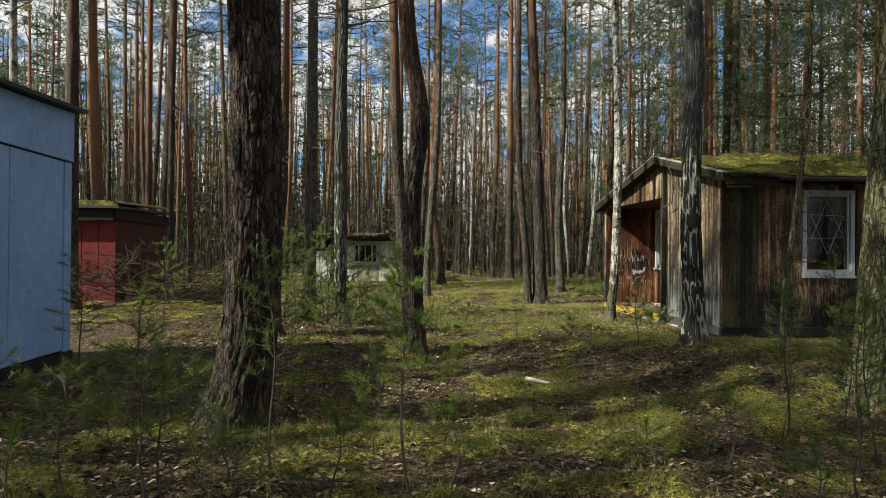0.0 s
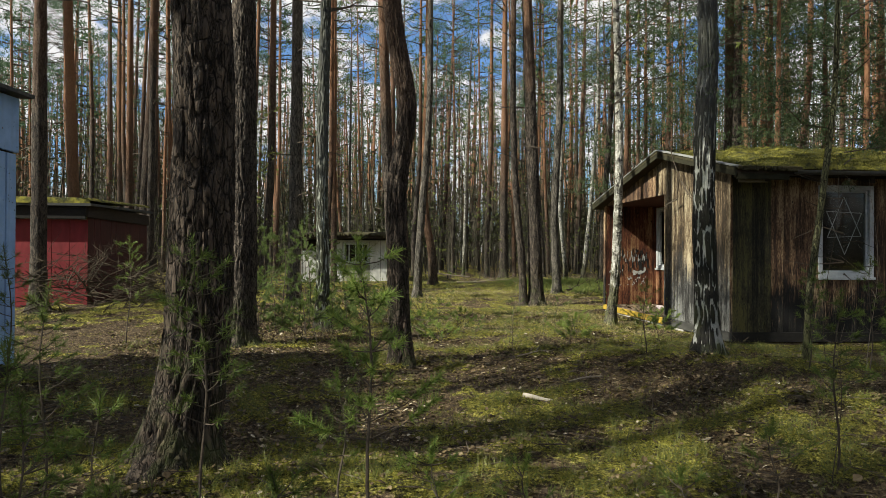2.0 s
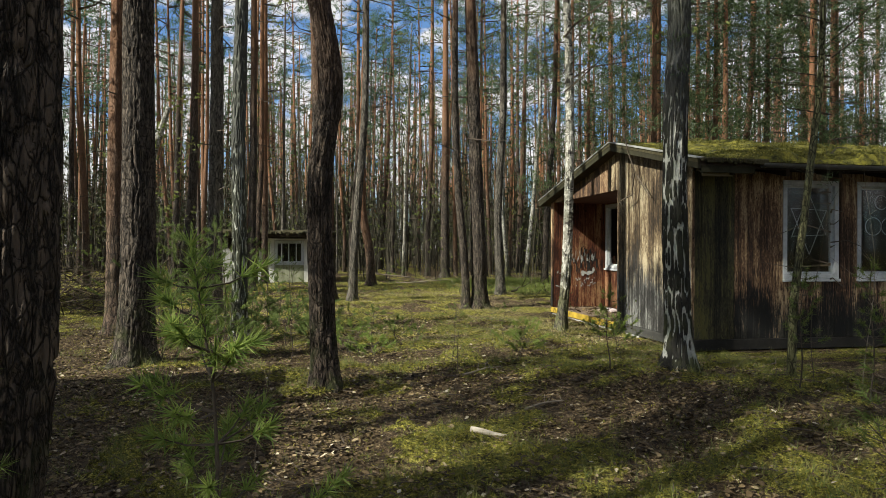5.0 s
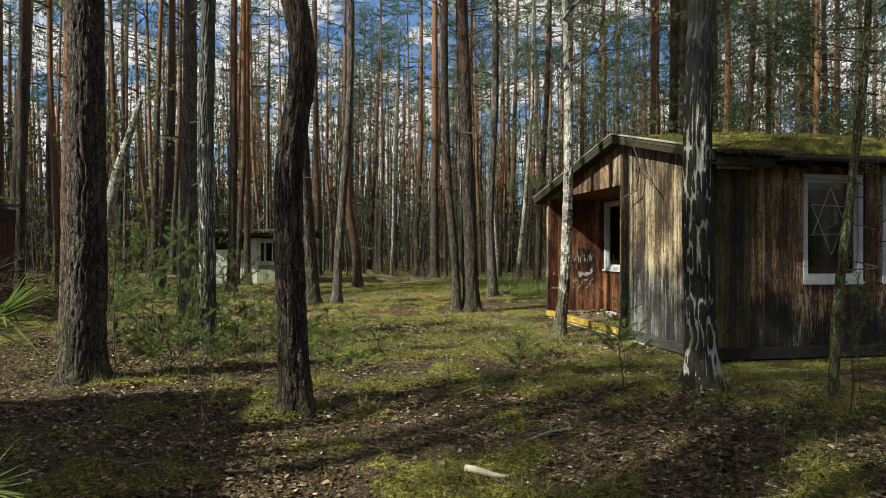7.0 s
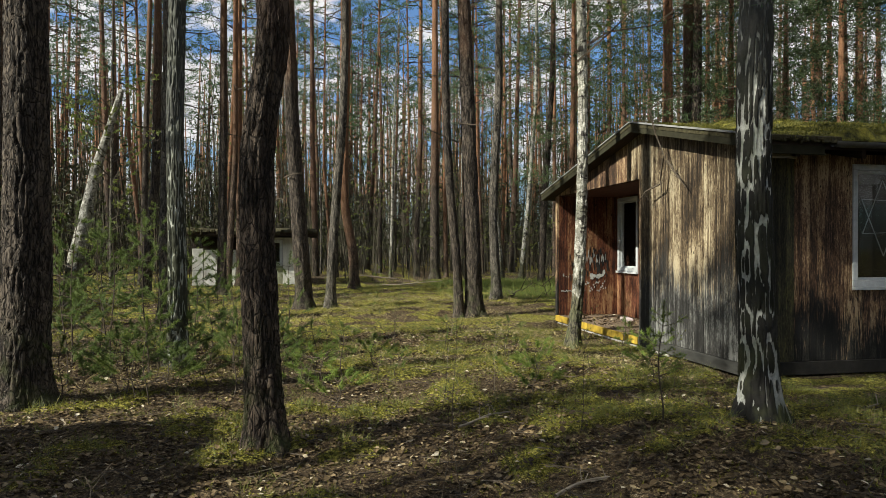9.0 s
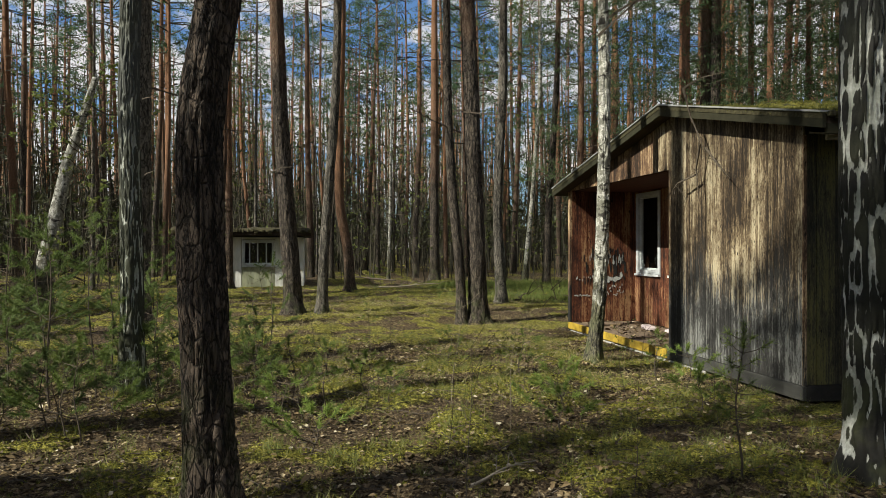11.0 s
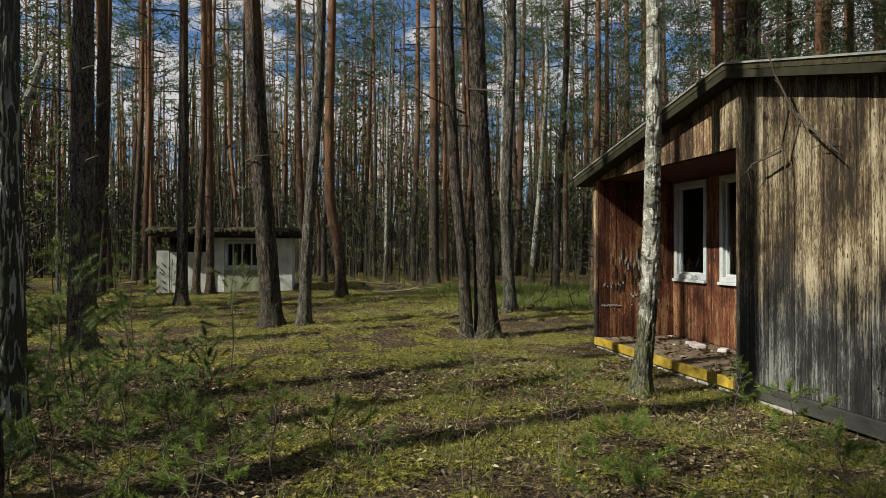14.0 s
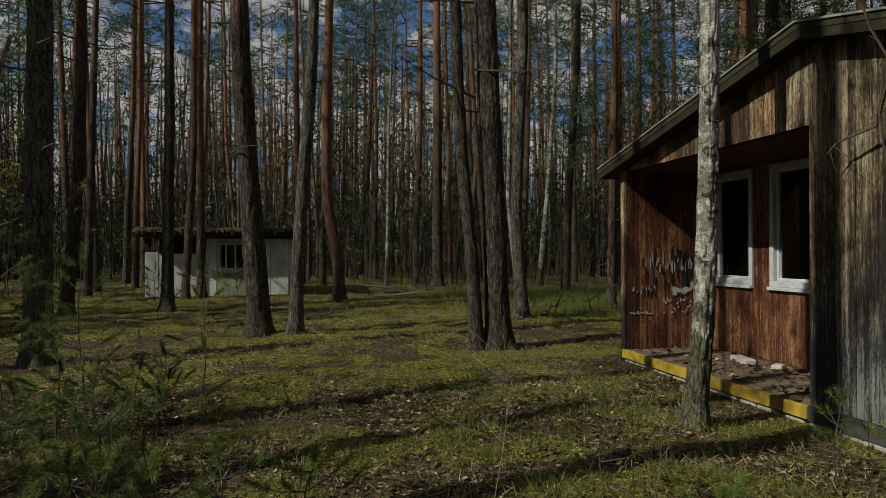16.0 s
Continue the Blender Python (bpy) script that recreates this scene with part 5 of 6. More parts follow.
for i, (x, y) in enumerate(placed):
    k = i if i < 13 else r4.choice(list(range(9)) * 2 + list(range(9, 13)) * 2)
    if 9 <= k < 13 and y > 15 and i >= 13 and i % 5 < 3:      # few birches deep in the pine wood
        k -= 9
    if k < 9 and y > 14 and i >= 13:
        k += 13
    s = r4.uniform(0.85, 1.15)
    m = pose(x, y, float(land(x, y)) - 0.02, r4.uniform(-1.5, 1.5), r4.uniform(-1.5, 1.5), r4.uniform(0, 360)) @ Matrix.Scale(s, 4)
    if any(math.hypot(x - a, y - b) < 0.4 for a, b in GAPS):
        continue
    if k not in standing:
        STOCK[k].matrix_basis = m
        standing.add(k)
    else:
        copy_thing(STOCK[k], m)

# the far wood, past counting: trunks, crowns and brush in one mesh each
rf = np.random.RandomState(12)
v, f, tips, tw = [], [], [], []
for i in range(1350):
    a = radians(rf.uniform(-48, 52)) if i < 640 else rf.uniform(0, 2 * math.pi)
    d = 50 + 65 * rf.rand() ** 0.8
    x, y = 1 + d * math.sin(a), 4 + d * math.cos(a)
    z, h = float(land(x, y)), rf.uniform(14, 20)
    lx, ly = rf.uniform(-.6, .6, 2)
    tube(v, f, [(x, y, z - 0.3), (x + lx * 0.4, y + ly * 0.4, z + h * 0.5), (x + lx, y + ly, z + h)], [0.17, 0.12, 0.04], 5)
    for k in range(10):
        q = rf.rand()
        tips.append((x + lx + rf.normal() * 1.5 * (1.1 - q * 0.6), y + ly + rf.normal() * 1.5 * (1.1 - q * 0.6), z + h * (0.58 + 0.44 * q)))
far_trunks = new("far_wood_trunks", mesh_of("far_wood_trunks", v, f, BARK))
tagged(far_trunks, "distant pine trunks standing close together", "far woods", kind="stuff")
V, F = blades(tips, 10, 0.36, 0.13, rf, 0.15, 0.24)
tagged(new("far_wood_crowns", mesh_of("far_wood_crowns", V, F.tolist(), NEEDLES)), "distant dark green pine crowns", "far woods", kind="stuff")

# brush and thin saplings between the far trunks
v, f, tips, tips2 = [], [], [], []
for i in range(1500):
    a = radians(rf.uniform(-46, 50))
    d = 24 + 46 * rf.rand()
    x, y = 1 + d * math.sin(a), 3 + d * math.cos(a)
    if not free(x, y) or y < 19:
        continue
    z, h = float(land(x, y)), rf.uniform(0.8, 4.5)
    lx, ly = rf.uniform(-.3, .3, 2) * h * 0.5
    p0, p1, p2 = Vector((x, y, z - .05)), Vector((x + lx * 0.4, y + ly * 0.4, z + h * 0.5)), Vector((x + lx, y + ly, z + h))
    tube(v, f, [p0, p1, p2], [0.018, 0.012, 0.004], 3)
    for k in range(7):
        q = rf.uniform(0.25, 1)
        p = p0.lerp(p2, q)
        e = p + Vector((rf.normal() * 0.35, rf.normal() * 0.35, 0.25 + rf.rand() * 0.3))
        tube(v, f, [p, e], [0.008, 0.002], 3)
        if rf.rand() < 0.5:
            tips.append(e)
for i in range(5600):
    a = radians(rf.uniform(-46, 50)) if i < 2900 else rf.uniform(0, 2 * math.pi)
    d = 36 + 74 * rf.rand()
    x, y = 1 + d * math.sin(a), 3 + d * math.cos(a)
    z, h = float(land(x, y)), rf.uniform(2.5, 12)
    lx, ly = rf.uniform(-.12, .12, 2) * h
    tube(v, f, [(x, y, z - .1), (x + lx, y + ly, z + h)], [0.045 + 0.03 * rf.rand(), 0.01], 3)
    for k in range(5):
        q = rf.uniform(0.25, 1)
        tips2.append((x + lx * q + rf.normal() * 0.7, y + ly * q + rf.normal() * 0.7, z + h * q * 0.9))
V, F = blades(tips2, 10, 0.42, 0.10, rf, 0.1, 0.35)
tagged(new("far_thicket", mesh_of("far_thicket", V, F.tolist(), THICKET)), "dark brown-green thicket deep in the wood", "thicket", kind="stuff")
tagged(new("far_brush", mesh_of("far_brush", v, f, TWIG_SHADED)), "bare brown brush and saplings between the trunks", "brush", kind="stuff")
V, F = blades(tips, 6, 0.10, 0.05, rf, 0.1)
tagged(new("far_brush_leaves", mesh_of("far_brush_leaves", V, F.tolist(), SPRING)), "sparse olive-green young leaves on the brush", "brush", kind="stuff")

# ---- young pines, bare saplings, dead branches ----
def young_pine(x, y, height, seed, spread_r=0.4, label="young pine sapling with long green needles", needles=18, dense=1.0, fat=1.0, length=0.048, mat=NEEDLES_SHADE):
    r, rnd = random.Random(seed), np.random.RandomState(seed)
    t = thing("young_pine", x, y, float(land(x, y)), label, "sapling", "young pines")
    v, f = [], []
    lean = (r.uniform(-.06, .06), r.uniform(-.06, .06))
    axis = lambda q: Vector((lean[0] * q * height + 0.02 * math.sin(q * 7 + seed), lean[1] * q * height, q * height))
    tube(v, f, [axis(q) for q in np.linspace(-0.03, 1, 9)], list(np.linspace(0.0075, 0.002, 9) * (0.5 + height * 0.5)), 6)
    tips, dirs = [], []
    whorls = max(3, int(height / (0.2 if dense < 1 else 0.10)))
    for w in range(whorls):
        q = 0.38 + 0.6 * w / whorls if dense >= 1 else 0.25 + 0.72 * w / whorls
        for k in range(r.randint(2, 4)):
            a = r.uniform(0, 2 * math.pi)
            L = spread_r * (0.75 if dense < 1 or r.random() < 0.25 else 0.35) * (1.15 - q) * r.uniform(0.6, 1.2) + 0.05
            p0 = axis(q)
            p2 = p0 + Vector((math.cos(a) * L, math.sin(a) * L, L * r.uniform(0.15, 0.7)))
            p1 = p0.lerp(p2, 0.5) - Vector((0, 0, 0.08 * L))
            tube(v, f, [p0, p1, p2], [0.003, 0.0022, 0.0012], 3)
            m = max(3, int(L / 0.035 * dense))
            for j in range(m):
                s = 0.55 + 0.45 * (j + 1) / m
                tips.append(p1.lerp(p2, max(0, (s - 0.5) * 2)) if s > 0.5 else p0.lerp(p1, s * 2)), dirs.append((p2 - p1).normalized())
    for j in range(int(9 * dense)):
        tips.append(axis(1 - 0.02 * j)), dirs.append(Vector((0, 0, 1)))
    part("stem", mesh_of("stem", v, f, TWIG), None, t)
    C, D = np.repeat(np.array([tuple(p) for p in tips]), needles, 0), np.repeat(np.array([tuple(p) for p in dirs]), needles, 0)
    n = len(C)
    d = rnd.normal(size=(n, 3)) + D * 1.3
    d /= np.linalg.norm(d, axis=1, keepdims=True)
    s = np.cross(d, rnd.normal(size=(n, 3)))
    s /= np.linalg.norm(s, axis=1, keepdims=True) + 1e-9
    L = length * rnd.uniform(0.6, 1.2, (n, 1))
    W = fat * (0.0013 if dense >= 1 else 0.0018)
    V = np.stack([C - s * W, C + s * W, C + d * L], 1).reshape(-1, 3)
    part("needles", mesh_of("needles", V, np.arange(3 * n).reshape(-1, 3).tolist(), mat), None, t)
    return t


def bare_sapling(x, y, height, seed, lean=(0.05, 0.0), r0=0.008, mat=TWIG, twigs=10, leaves=0):
    r, rnd = random.Random(seed), np.random.RandomState(seed)
    t = thing("bare_sapling", x, y, float(land(x, y)), "thin bare sapling with a few twigs", "sapling", "bare saplings")
    v, f, tips = [], [], []
    axis = lambda q: Vector((lean[0] * height * q + 0.02 * height * math.sin(q * 6 + seed), lean[1] * height * q + 0.015 * height * math.sin(q * 5 + seed * 2), height * q))
    tube(v, f, [axis(q) for q in np.linspace(-0.03, 1, 10)], list(np.linspace(r0, r0 * 0.25, 10)), 5)
    for k in range(twigs):
        q = r.uniform(0.3, 0.98)
        a, L = r.uniform(0, 6.28), r.uniform(0.08, 0.3) * height * 0.6
        p = axis(q)
        e = p + Vector((math.cos(a) * L, math.sin(a) * L, L * r.uniform(0.3, 1.1)))
        tv, tf = [], []
        tube(tv, tf, [p, p.lerp(e, 0.5) + Vector((0, 0, -0.02 * L)), e], [r0 * 0.4, r0 * 0.28, 0.0012], 3)
        part("twig", mesh_of("twig", tv, tf, mat), None, t)
        tips += [p.lerp(e, 0.6), e]
    part("stem", mesh_of("stem", v, f, mat), None, t)
    if leaves:
        V, F = blades(tips, leaves, 0.022, 0.011, rnd, 0.2)
        part("leaves", mesh_of("leaves", V, F.tolist(), SPRING), None, t)
    return t


young_pine(0.06, 3.39, 1.17, 399, 0.42, needles=26, mat=NEEDLES_SUNLIT, fat=1.5, length=0.050)
for i, (x, y, h, s) in enumerate(((-0.59, 3.56, 1.12, 0.30), (0.27, 3.30, 0.42, 0.34), (-1.35, 3.9, 1.0, 0.4), (-1.05, 3.1, 0.85, 0.45), (-0.85, 2.8, 0.75, 0.4),
                                  (-1.75, 3.3, 0.7, 0.45), (-0.30, 1.55, 0.42, 0.2), (-1.6, 2.6, 0.5, 0.4), (0.65, 3.6, 0.35, 0.3), (2.35, 3.5, 0.95, 0.3), (2.75, 3.9, 1.05, 0.3), (2.0, 3.0, 0.5, 0.3),
                                  (1.75, 2.9, 0.35, 0.25), (2.95, 4.4, 0.8, 0.4), (4.05, 6.1, 1.0, 0.3), (3.75, 6.45, 0.9, 0.25), (2.75, 7.6, 0.75, 0.3), (3.95, 10.6, 0.5, 0.25), (-2.5, 5.9, 1.2, 0.35), (-3.0, 9.4, 1.3, 0.5),
                                  (-0.6, 2.75, 0.5, 0.4), (-1.25, 2.5, 0.55, 0.45), (-0.95, 3.5, 0.6, 0.4), (-1.45, 3.3, 0.65, 0.45), (-0.25, 3.0, 0.45, 0.35), (-0.1, 4.0, 0.6, 0.35), (1.2, 3.3, 0.32, 0.25), (1.9, 3.9, 0.4, 0.3), (2.46, 4.28, 0.95, 0.3),
                                  (0.65, 9.72, 0.4, 0.3), (0.84, 9.98, 0.55, 0.35), (1.33, 9.88, 0.25, 0.22), (0.3, 10.1, 0.5, 0.35))):
    young_pine(x, y, h, 400 + i, s, mat=NEEDLES_SUNLIT if i in (1, 6, 8) else NEEDLES_SHADE)
for i, (x, y, h, s) in enumerate(((-1.5, 11.0, 1.5, 0.5), (-1.05, 10.75, 1.6, 0.5), (-0.65, 11.2, 0.95, 0.45), (-0.2, 10.6, 0.65, 0.4), (-0.35, 11.9, 0.9, 0.45), (-1.8, 11.9, 1.5, 0.6),
                                  (0.2, 13.7, 1.2, 0.5), (-0.6, 13.1, 1.3, 0.5), (-1.3, 13.4, 1.4, 0.6), (-2.4, 12.6, 1.2, 0.5), (-2.9, 13.5, 1.1, 0.5), (0.6, 10.1, 0.55, 0.4), (0.45, 9.95, 0.5, 0.4),
                                  (-1.75, 21.0, 1.1, 0.5), (-0.8, 26.0, 0.9, 0.4), (2.6, 10.6, 0.45, 0.3), (2.15, 11.6, 0.4, 0.3), (-3.4, 14.6, 1.2, 0.5), (-4.2, 16.3, 1.2, 0.5), (-0.1, 9.6, 0.6, 0.45), (-0.75, 9.4, 0.7, 0.5), (2.9, 26.3, 0.8, 0.5),
                                  (-1.3, 10.5, 1.5, 0.5), (-0.45, 10.9, 0.7, 0.4), (-1.0, 11.1, 1.7, 0.5), (-1.6, 10.2, 1.2, 0.5), (-1.9, 11.2, 1.7, 0.6), (-0.9, 12.4, 1.6, 0.55))):
    young_pine(x, y, h, 440 + i, s * 1.15, needles=36 if h > 0.6 else 16, dense=0.95, length=0.048 if h > 0.6 else 0.042, fat=0.8, mat=NEEDLES_BUSH if i < 11 or i > 21 else NEEDLES_SHADE)
ry = random.Random(23)
for i in range(30):
    x, y = ry.uniform(-1.5, 0.25), ry.uniform(9.3, 12.8)
    young_pine(x, y, ry.uniform(0.32, 0.62), 700 + i, 0.45, "low bushy pine seedling with fine green needles", needles=30, dense=0.95, length=0.045, fat=0.9, mat=NEEDLES_BUSH)
for i, (x, y, h) in enumerate(((4.05, 10.2, 0.42), (3.55, 9.2, 0.35), (2.6, 9.6, 0.32), (1.15, 10.4, 0.36), (0.55, 9.5, 0.4), (2.35, 8.9, 0.28), (0.75, 8.7, 0.30))):
    young_pine(x, y, h, 740 + i, 0.35, "small pine seedling with fresh green needles", needles=26, dense=0.95, length=0.05, fat=1.1, mat=NEEDLES_SUNLIT)
for i, (x, y, h, lx, ly) in enumerate(((1.79, 9.70, 0.9, 0.06, 0.05), (1.11, 9.40, 0.8, 0.03, 0.0), (0.24, 10.75, 1.0, 0.0, 0.0), (-0.14, 10.1, 1.3, 0.03, 0.0), (2.03, 9.05, 0.7, 0.08, 0.05), (1.28, 6.9, 1.0, -0.04, 0.0), (4.1, 6.7, 1.9, 0.03, 0), (4.25, 6.35, 1.7, 0.05, 0.05),
                                       (1.35, 10.5, 0.8, 0.1, 0), (2.4, 9.9, 0.7, 0.1, 0.1), (0.8, 11.2, 0.9, -0.1, 0), (1.6, 12.4, 0.8, 0.1, 0), (-2.4, 10.9, 1.3, 0.1, 0), (1.2, 6.9, 0.6, 0.1, 0.1), (1.9, 5.3, 0.6, -0.1, 0.1),
                                       (2.6, 5.6, 0.5, 0.1, 0), (2.2, 7.6, 0.8, 0.1, 0.05), (3.0, 9.3, 0.7, -0.1, 0), (-0.1, 5.6, 0.7, 0.1, 0), (2.9, 3.5, 1.0, 0.15, 0), (2.4, 4.2, 0.9, 0.1, 0.1), (-1.2, 26.2, 1.6, 0.1, 0), (1.5, 8.54, 0.8, 0.12, 0.0), (3.62, 8.97, 0.6, 0.1, 0), (3.41, 8.76, 0.5, -0.1, 0), (0.09, 11.8, 0.8, 0.05, 0))):
    bare_sapling(x, y, h, 500 + i, (lx, ly), 0.0016 + 0.0012 * h, TWIG_PALE if i in (0, 4, 7) else TWIG, 12, 3 if i % 2 and y > 8 else 0)


def fallen(name, x, y, length, r0, angle, mat, seed, label, twigs=5, lift=0.0, category="branch"):
    r = random.Random(seed)
    t = thing(name, x, y, float(land(x, y)) + r0 * 0.8 + lift, label, category, rz=angle)
    v, f = [], []
    axis = lambda q: Vector((length * (q - 0.5), 0.04 * length * math.sin(q * 5 + seed), 0.02 * length * math.sin(q * 4 + seed) - 0.0))
    tube(v, f, [axis(q) for q in np.linspace(0, 1, 9)], [r0 * (1 - 0.6 * q) for q in np.linspace(0, 1, 9)], 7)
    for k in range(twigs):
        q = r.uniform(0.3, 1)
        p = axis(q)
        L = length * r.uniform(0.12, 0.35)
        a = r.choice((-1, 1)) * r.uniform(0.4, 1.0)
        tv, tf = [], []
        tube(tv, tf, [p, p + Vector((math.cos(a) * L, math.sin(a) * L, r.uniform(0, 0.35) * L))], [r0 * 0.35, 0.002], 4)
        part("twig", mesh_of("twig", tv, tf, mat), None, t)
    part("wood", mesh_of("wood", v, f, mat, True), None, t)
    return t


PALE_WOOD = plain("bare_pale_wood", (0.52, 0.45, 0.36), 0.8, 0.2, 25)
fallen("stick", 1.36, 6.40, 0.26, 0.026, -32, PALE_WOOD, 1, "short pale barkless stick on dark leaf litter", 0)
fallen("fallen_branch", 1.5, 6.75, 0.55, 0.009, 12, TWIG, 2, "thin dark twig beside the pale stick")
fallen("fallen_branch", 4.2, 7.65, 0.7, 0.014, 15, TWIG_PALE, 3, "pale crooked branch lying in the moss")
fallen("fallen_log", 3.7, 25.2, 2.0, 0.032, 8, TWIG_PALE, 4, "pale fallen branch at the edge of the wood", 6, 0.05)
fallen("fallen_branch", 2.4, 26.2, 2.2, 0.03, 140, TWIG, 5, "mossy fallen branch leaning on the ground", 6, 0.25)
fallen("fallen_branch", 2.0, 6.9, 0.6, 0.010, 25, TWIG_PALE, 6, "grey twig on the leaf litter")
fallen("fallen_branch", 2.6, 5.1, 0.4, 0.006, -20, TWIG, 7, "grey twig on the leaf litter")
fallen("fallen_branch", 1.15, 8.3, 0.8, 0.011, 160, TWIG, 8, "dark branch on the leaf litter")
fallen("fallen_branch", 2.05, 5.0, 0.25, 0.007, 10, TWIG_PALE, 9, "grey broken stick in the moss", 1)
fallen("fallen_branch", 4.9, 17.8, 1.2, 0.02, 60, TWIG, 10, "dead forked branch behind the cabin", 8, 0.2)
fallen("fallen_branch", 1.7, 8.05, 0.5, 0.010, 30, TWIG_PALE, 11, "grey twig on the leaf litter")


TWIG_BROWN = plain("brown_twig", (0.050, 0.037, 0.022), 0.9, 0.5, 30)


def brushwood(x, y, r, h, n, seed, label):
    """A tangle of dead thin boughs."""
    q = random.Random(seed)
    t = thing("brushwood", x, y, float(land(x, y)), label, "brushwood")
    v, f = [], []
    for i in range(n):
        a = q.uniform(0, 6.28)
        p = Vector((q.gauss(0, r * 0.4), q.gauss(0, r * 0.4), q.uniform(0, h * 0.5)))
        L = q.uniform(0.5, 1.3) * r
        e = p + Vector((math.cos(a) * L, math.sin(a) * L, q.uniform(-0.1, 0.55) * h))
        e.z = max(0.02, e.z)
        m = p.lerp(e, 0.5) + Vector((q.gauss(0, .08), q.gauss(0, .08), q.gauss(0.08, .08)))
        tube(v, f, [p, m, e], [0.010, 0.007, 0.002], 4)
        for k in range(5):
            s = m.lerp(e, q.random())
            tube(v, f, [s, s + Vector((q.gauss(0, .2), q.gauss(0, .2), q.gauss(0.1, .15)))], [0.005, 0.0015], 3)
    tagged(part("tangle", mesh_of("tangle", v, f, TWIG_BROWN), None, t), kind="stuff")


brushwood(-5.0, 13.2, 1.5, 1.2, 95, 1, "tangle of dead brown boughs before the red shed")
brushwood(-4.2, 14.6, 1.2, 1.3, 50, 2, "tangle of dead brown boughs beside the red shed")
brushwood(-4.6, 19.0, 1.3, 1.6, 26, 3, "loose dead boughs under the trees")
brushwood(5.5, 17.6, 0.7, 0.9, 9, 5, "thin arching dead boughs behind the cabin porch")
brushwood(4.6, 4.8, 0.6, 1.2, 16, 4, "thin dead stems under the birch")

# bough hanging over the gable
v, f = [], []
qa = random.Random(9)
for (a, b) in (((4.5, 11.05, 2.9), (4.6, 10.8, 2.2)), ((4.6, 10.9, 2.3), (4.62, 10.95, 1.75)), ((4.6, 10.8, 2.25), (4.6, 10.4, 1.9)), ((4.61, 11.0, 2.0), (4.55, 11.45, 1.8)), ((4.5, 11.05, 2.9), (4.9, 10.9, 3.05))):
    a, b = Vector(a), Vector(b)
    m = a.lerp(b, 0.5) + Vector((0, 0.06, 0.04))
    tube(v, f, [a, m, b], [0.012, 0.009, 0.003], 4)
    for k in range(5):
        s = m.lerp(b, qa.random())
        tube(v, f, [s, s + Vector((qa.gauss(-.02, .04), qa.gauss(0, .16), qa.gauss(-0.05, .12)))], [0.004, 0.001], 3)
bough = thing("hanging_bough", 0, 0, 0, "dead bough hanging over the gable from the roof", "branch")
part("bough", mesh_of("bough", v, f, TWIG), None, bough)

# mossy shoots standing up from the near roof slope
rm = np.random.RandomState(31)
sheet = [o for o in roof.children if o.name.startswith("moss")][0].data
co = np.empty(len(sheet.vertices) * 3)
sheet.vertices.foreach_get("co", co)
co = np.repeat(co.reshape(-1, 3), 6, 0)
co = co[fbm(co[:, 0] * 3, co[:, 1] * 3, 0, 62, 3) > 0.42]
co[:, :2] += rm.uniform(-0.035, 0.035, (len(co), 2))
V, F = blades(co, 2, 0.035, 0.011, rm, 0.7)
tagged(part("moss_fringe", mesh_of("moss_fringe", V, F.tolist(), ROOF_SHOOTS), None, roof), kind="stuff")

# ---- litter, grass and moss on the ground ----
rl = np.random.RandomState(21)


def scatter(n, near=0.55):
    """Places on the floor, thickest along the middle of the clearing."""
    k = int(n * near)
    x = np.concatenate([rl.uniform(-3.2, 4.8, k), rl.uniform(-7, 9, n - k)])
    y = np.concatenate([1.2 + 12.5 * rl.rand(k), 1.5 + 24 * rl.rand(n - k)])
    ok = ~((x > 4.68) & (y > 9.5) & (y < 14.8)) & ~((x < -3.3) & (y > 4) & (y < 7.7)) & ~((x < -5.6) & (y > 14.8) & (y < 18))
    return x[ok], y[ok]


def leaves_mesh(x, y, size0, size1, lift):
    n = len(x)
    z = land(x, y) + lift
    a = rl.uniform(0, 2 * math.pi, n)
    s = rl.uniform(size0, size1, n) * np.where(rl.rand(n) < 0.12, 1.5, 1.0)
    u = np.stack([np.cos(a), np.sin(a), rl.normal(0, 0.2, n)], -1) * s[:, None]
    w = np.stack([-np.sin(a), np.cos(a), rl.normal(0, 0.28, n)], -1) * (s * rl.uniform(0.5, 0.85, n))[:, None]
    c = np.stack([x, y, z + rl.uniform(0.0, 0.012, n) + np.abs(u[:, 2]) * 0.7], -1)
    curl = np.zeros((n, 3))
    curl[:, 2] = s * rl.uniform(0.05, 0.35, n)
    V = np.stack([c - u, c - u * 0.2 + w + curl, c + u * 0.55 + w * 0.6 + curl * 0.6, c + u, c + u * 0.45 - w * 0.7 + curl * 0.7, c - u * 0.3 - w + curl, c], 1).reshape(-1, 3)
    b = np.arange(n)[:, None] * 7
    F = np.concatenate([b + np.array([[6, i, j]]) for i, j in ((0, 5), (5, 4), (4, 3), (3, 2), (2, 1), (1, 0))])
    return mesh_of("leaf_litter", V, F.tolist(), DRY_LEAF)


x, y = scatter(190000, 0.74)
patch = fbm(x * 1.1, y * 1.6, 0, 77, 3)
keep = rl.rand(len(x)) < (1 - 0.62 * mossy(x, y)) * np.clip((patch - 0.30) * 4, 0.2, 1) * 0.95
x, y = x[keep], y[keep]
tagged(new("leaf_litter", leaves_mesh(x, y, 0.006, 0.021, 0.003)), "dry brown and pale fallen leaves on the forest floor", "leaf litter", kind="stuff")
x, y = rl.uniform(4.76, 5.78, 420), rl.uniform(11.8, 14.62, 420)
me = leaves_mesh(x, y, 0.015, 0.035, 0.0)
co = np.empty(len(me.vertices) * 3)
me.vertices.foreach_get("co", co)
co = co.reshape(-1, 3)
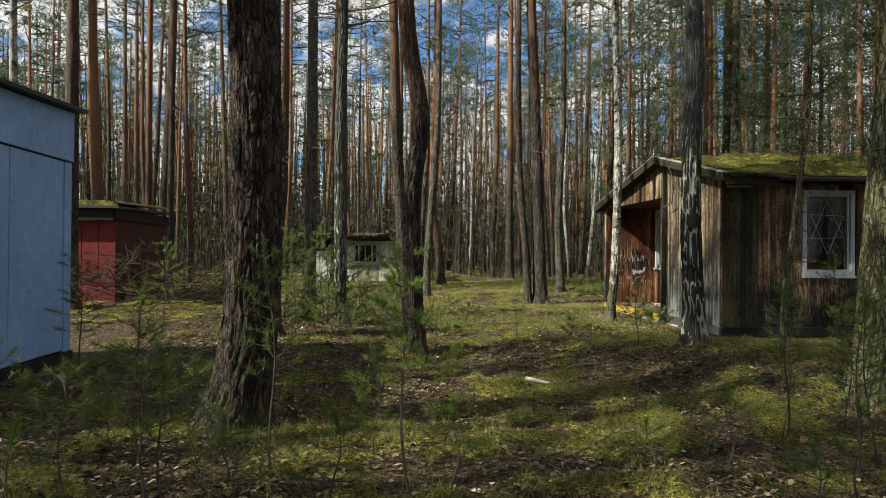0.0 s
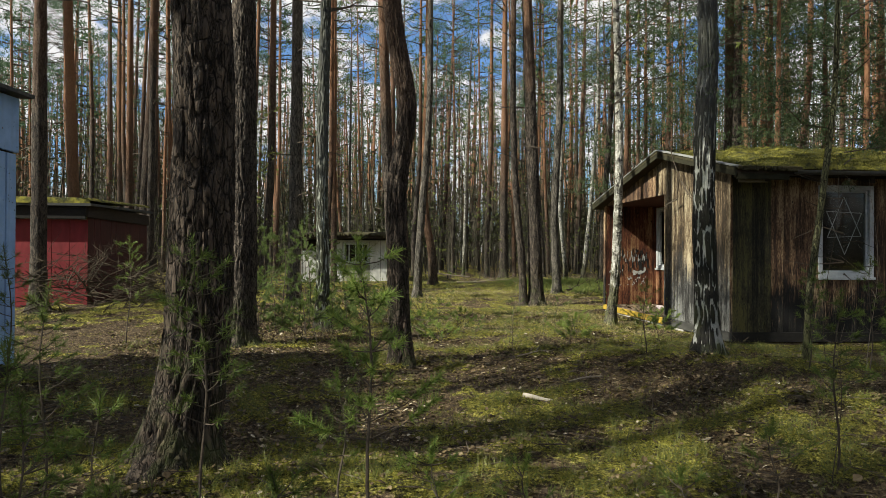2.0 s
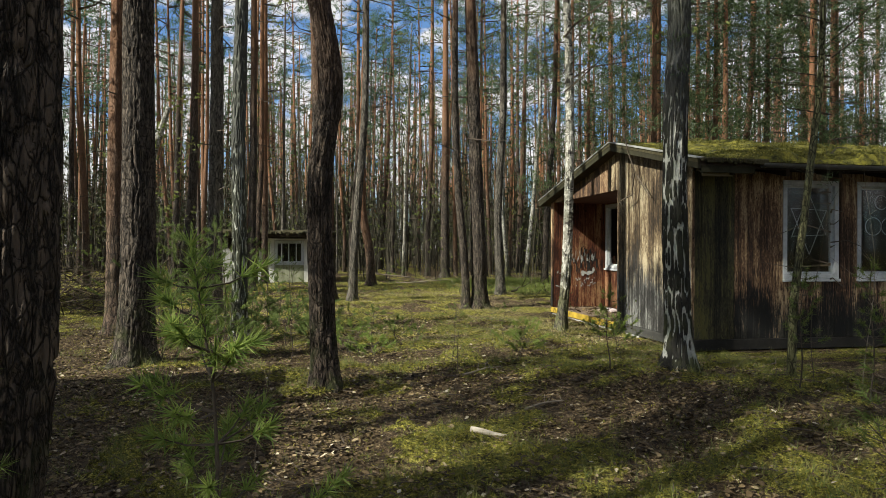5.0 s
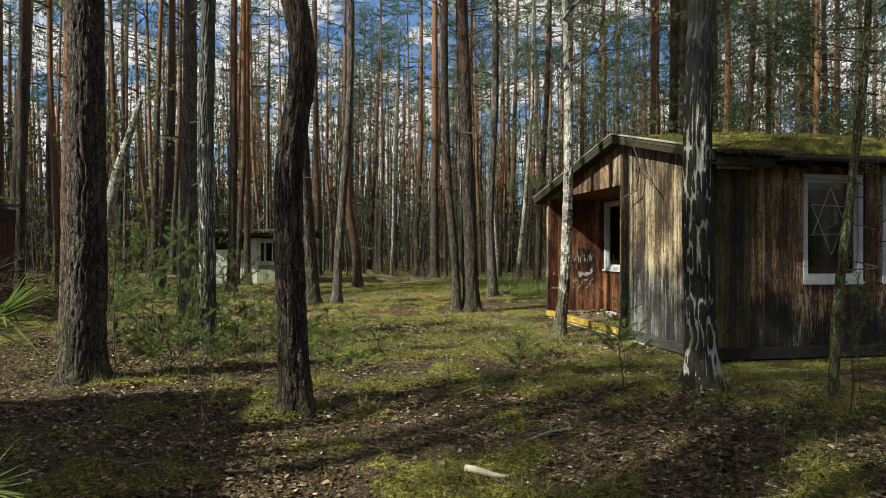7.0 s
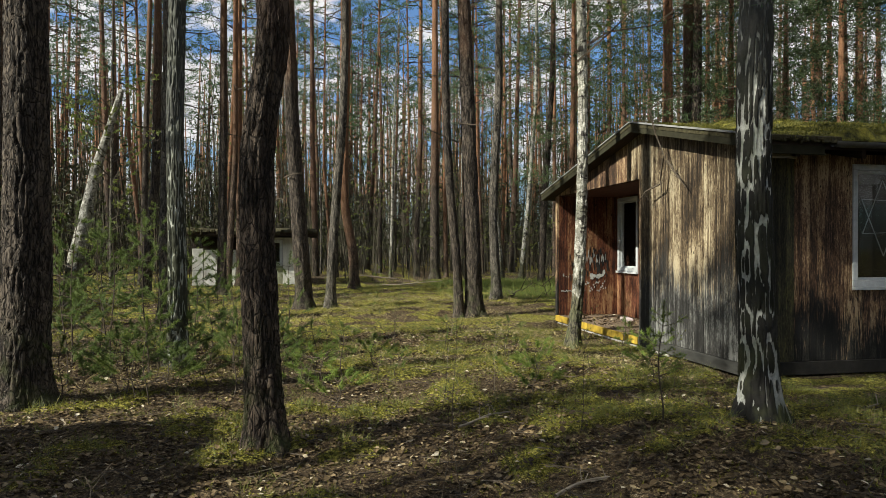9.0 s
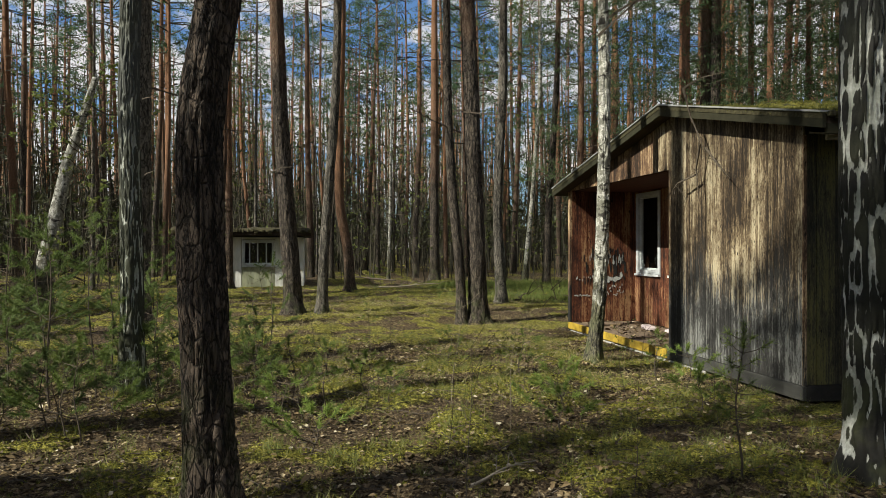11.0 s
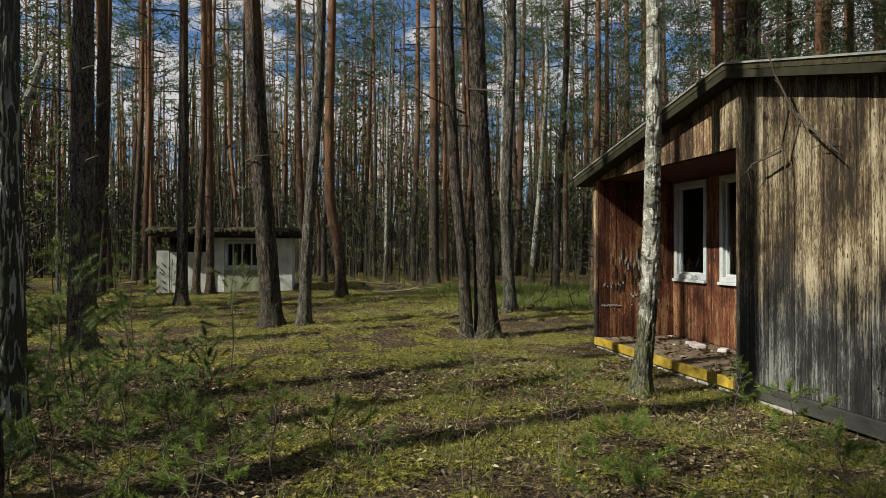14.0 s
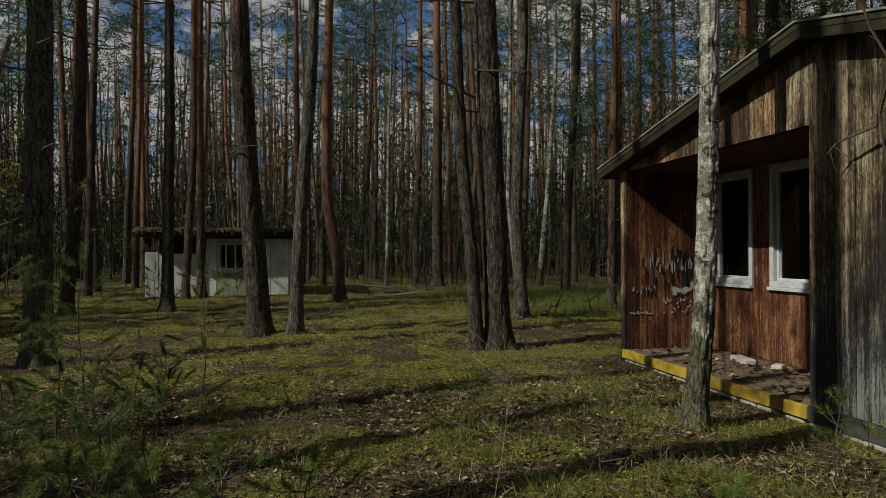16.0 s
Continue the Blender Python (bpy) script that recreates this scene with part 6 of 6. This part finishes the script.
co[:, 2] += 0.084 - np.repeat(land(x, y), 7)
me.vertices.foreach_set("co", co.ravel())
tagged(new("porch_litter", me), "dry leaves blown onto the porch floor", "leaf litter", kind="stuff")

def tufts(n, spread_r, per):
    """Places gathered in small clumps."""
    x, y = scatter(n, 0.6)
    keep = rl.rand(len(x)) < 0.12 + 0.7 * mossy(x, y)
    x, y = np.repeat(x[keep], per), np.repeat(y[keep], per)
    return x + rl.normal(0, spread_r, len(x)), y + rl.normal(0, spread_r, len(x))


x, y = tufts(7500, 0.035, 11)
V, F = blades(np.stack([x, y, land(x, y)], -1), 2, 0.10, 0.0036, rl, 0.75)
x, y = scatter(50000, 0.6)
keep = rl.rand(len(x)) < 0.05 + 0.5 * mossy(x, y)
V2, F2 = blades(np.stack([x[keep], y[keep], land(x[keep], y[keep])], -1), 3, 0.055, 0.004, rl, 0.7)
tagged(new("grass", mesh_of("grass", np.concatenate([V, V2]), np.concatenate([F, F2 + len(V)]).tolist(), GRASS)), "short sparse yellow-green grass", "grass", kind="stuff")
x, y = scatter(100000, 0.7)
keep = rl.rand(len(x)) < 0.14 + 0.8 * mossy(x, y) ** 1.3
x, y = x[keep], y[keep]
V, F = blades(np.stack([x, y, land(x, y) + 0.002], -1), 5, 0.025, 0.006, rl, 0.7)
tagged(new("ground_moss", mesh_of("ground_moss", V, F.tolist(), MOSSY)), "cushions of bright yellow-green moss", "moss", kind="stuff")
x, y = scatter(2600, 0.6)
v, f = [], []
for a, b in zip(x, y):
    t, L = rl.uniform(0, 6.28), rl.uniform(0.06, 0.26)
    z = float(land(a, b)) + 0.014
    tube(v, f, [(a, b, z), (a + L * math.cos(t) * .5, b + L * math.sin(t) * .5, z + 0.012), (a + L * math.cos(t), b + L * math.sin(t), z + rl.uniform(0, .03))], [0.0035, 0.003, 0.0015], 3)
tagged(new("twig_litter", mesh_of("twig_litter", v, f, TWIG)), "small dead twigs on the forest floor", "twigs", kind="stuff")

# flattened straw over the clearing, and fresh grass where the wood begins
x, y = rl.uniform(-1.5, 5.2, 15000), rl.uniform(10.0, 21.0, 15000)
keep = (rl.rand(len(x)) < np.clip((fbm(x * 0.8, y * 1.3, 0, 91, 3) - 0.42) * 5, 0.05, 1)) & ~((x > 4.6) & (y > 9.4) & (y < 15))
V, F = blades(np.stack([x[keep], y[keep], land(x[keep], y[keep]) + 0.012], -1), 3, 0.075, 0.004, rl, 0.08, 0.03)
tagged(new("dry_grass", mesh_of("dry_grass", V, F.tolist(), STRAW)), "flattened pale dry grass in the clearing", "grass", kind="stuff")
x, y = rl.uniform(1.0, 11.0, 9000), rl.uniform(18.8, 28.0, 9000)
keep = rl.rand(len(x)) < np.clip(fbm(x * 0.7, y * 0.7, 0, 95, 3) * 1.4 * np.clip((x - 4.0) / 1.5, 0.04, 1), 0, 1)
V, F = blades(np.stack([x[keep], y[keep], land(x[keep], y[keep])], -1), 8, 0.17, 0.012, rl, 0.7, 0.06)
tagged(new("grass", mesh_of("fresh_grass", V, F.tolist(), LUSH)), "fresh green grass at the edge of the wood", "grass", kind="stuff")
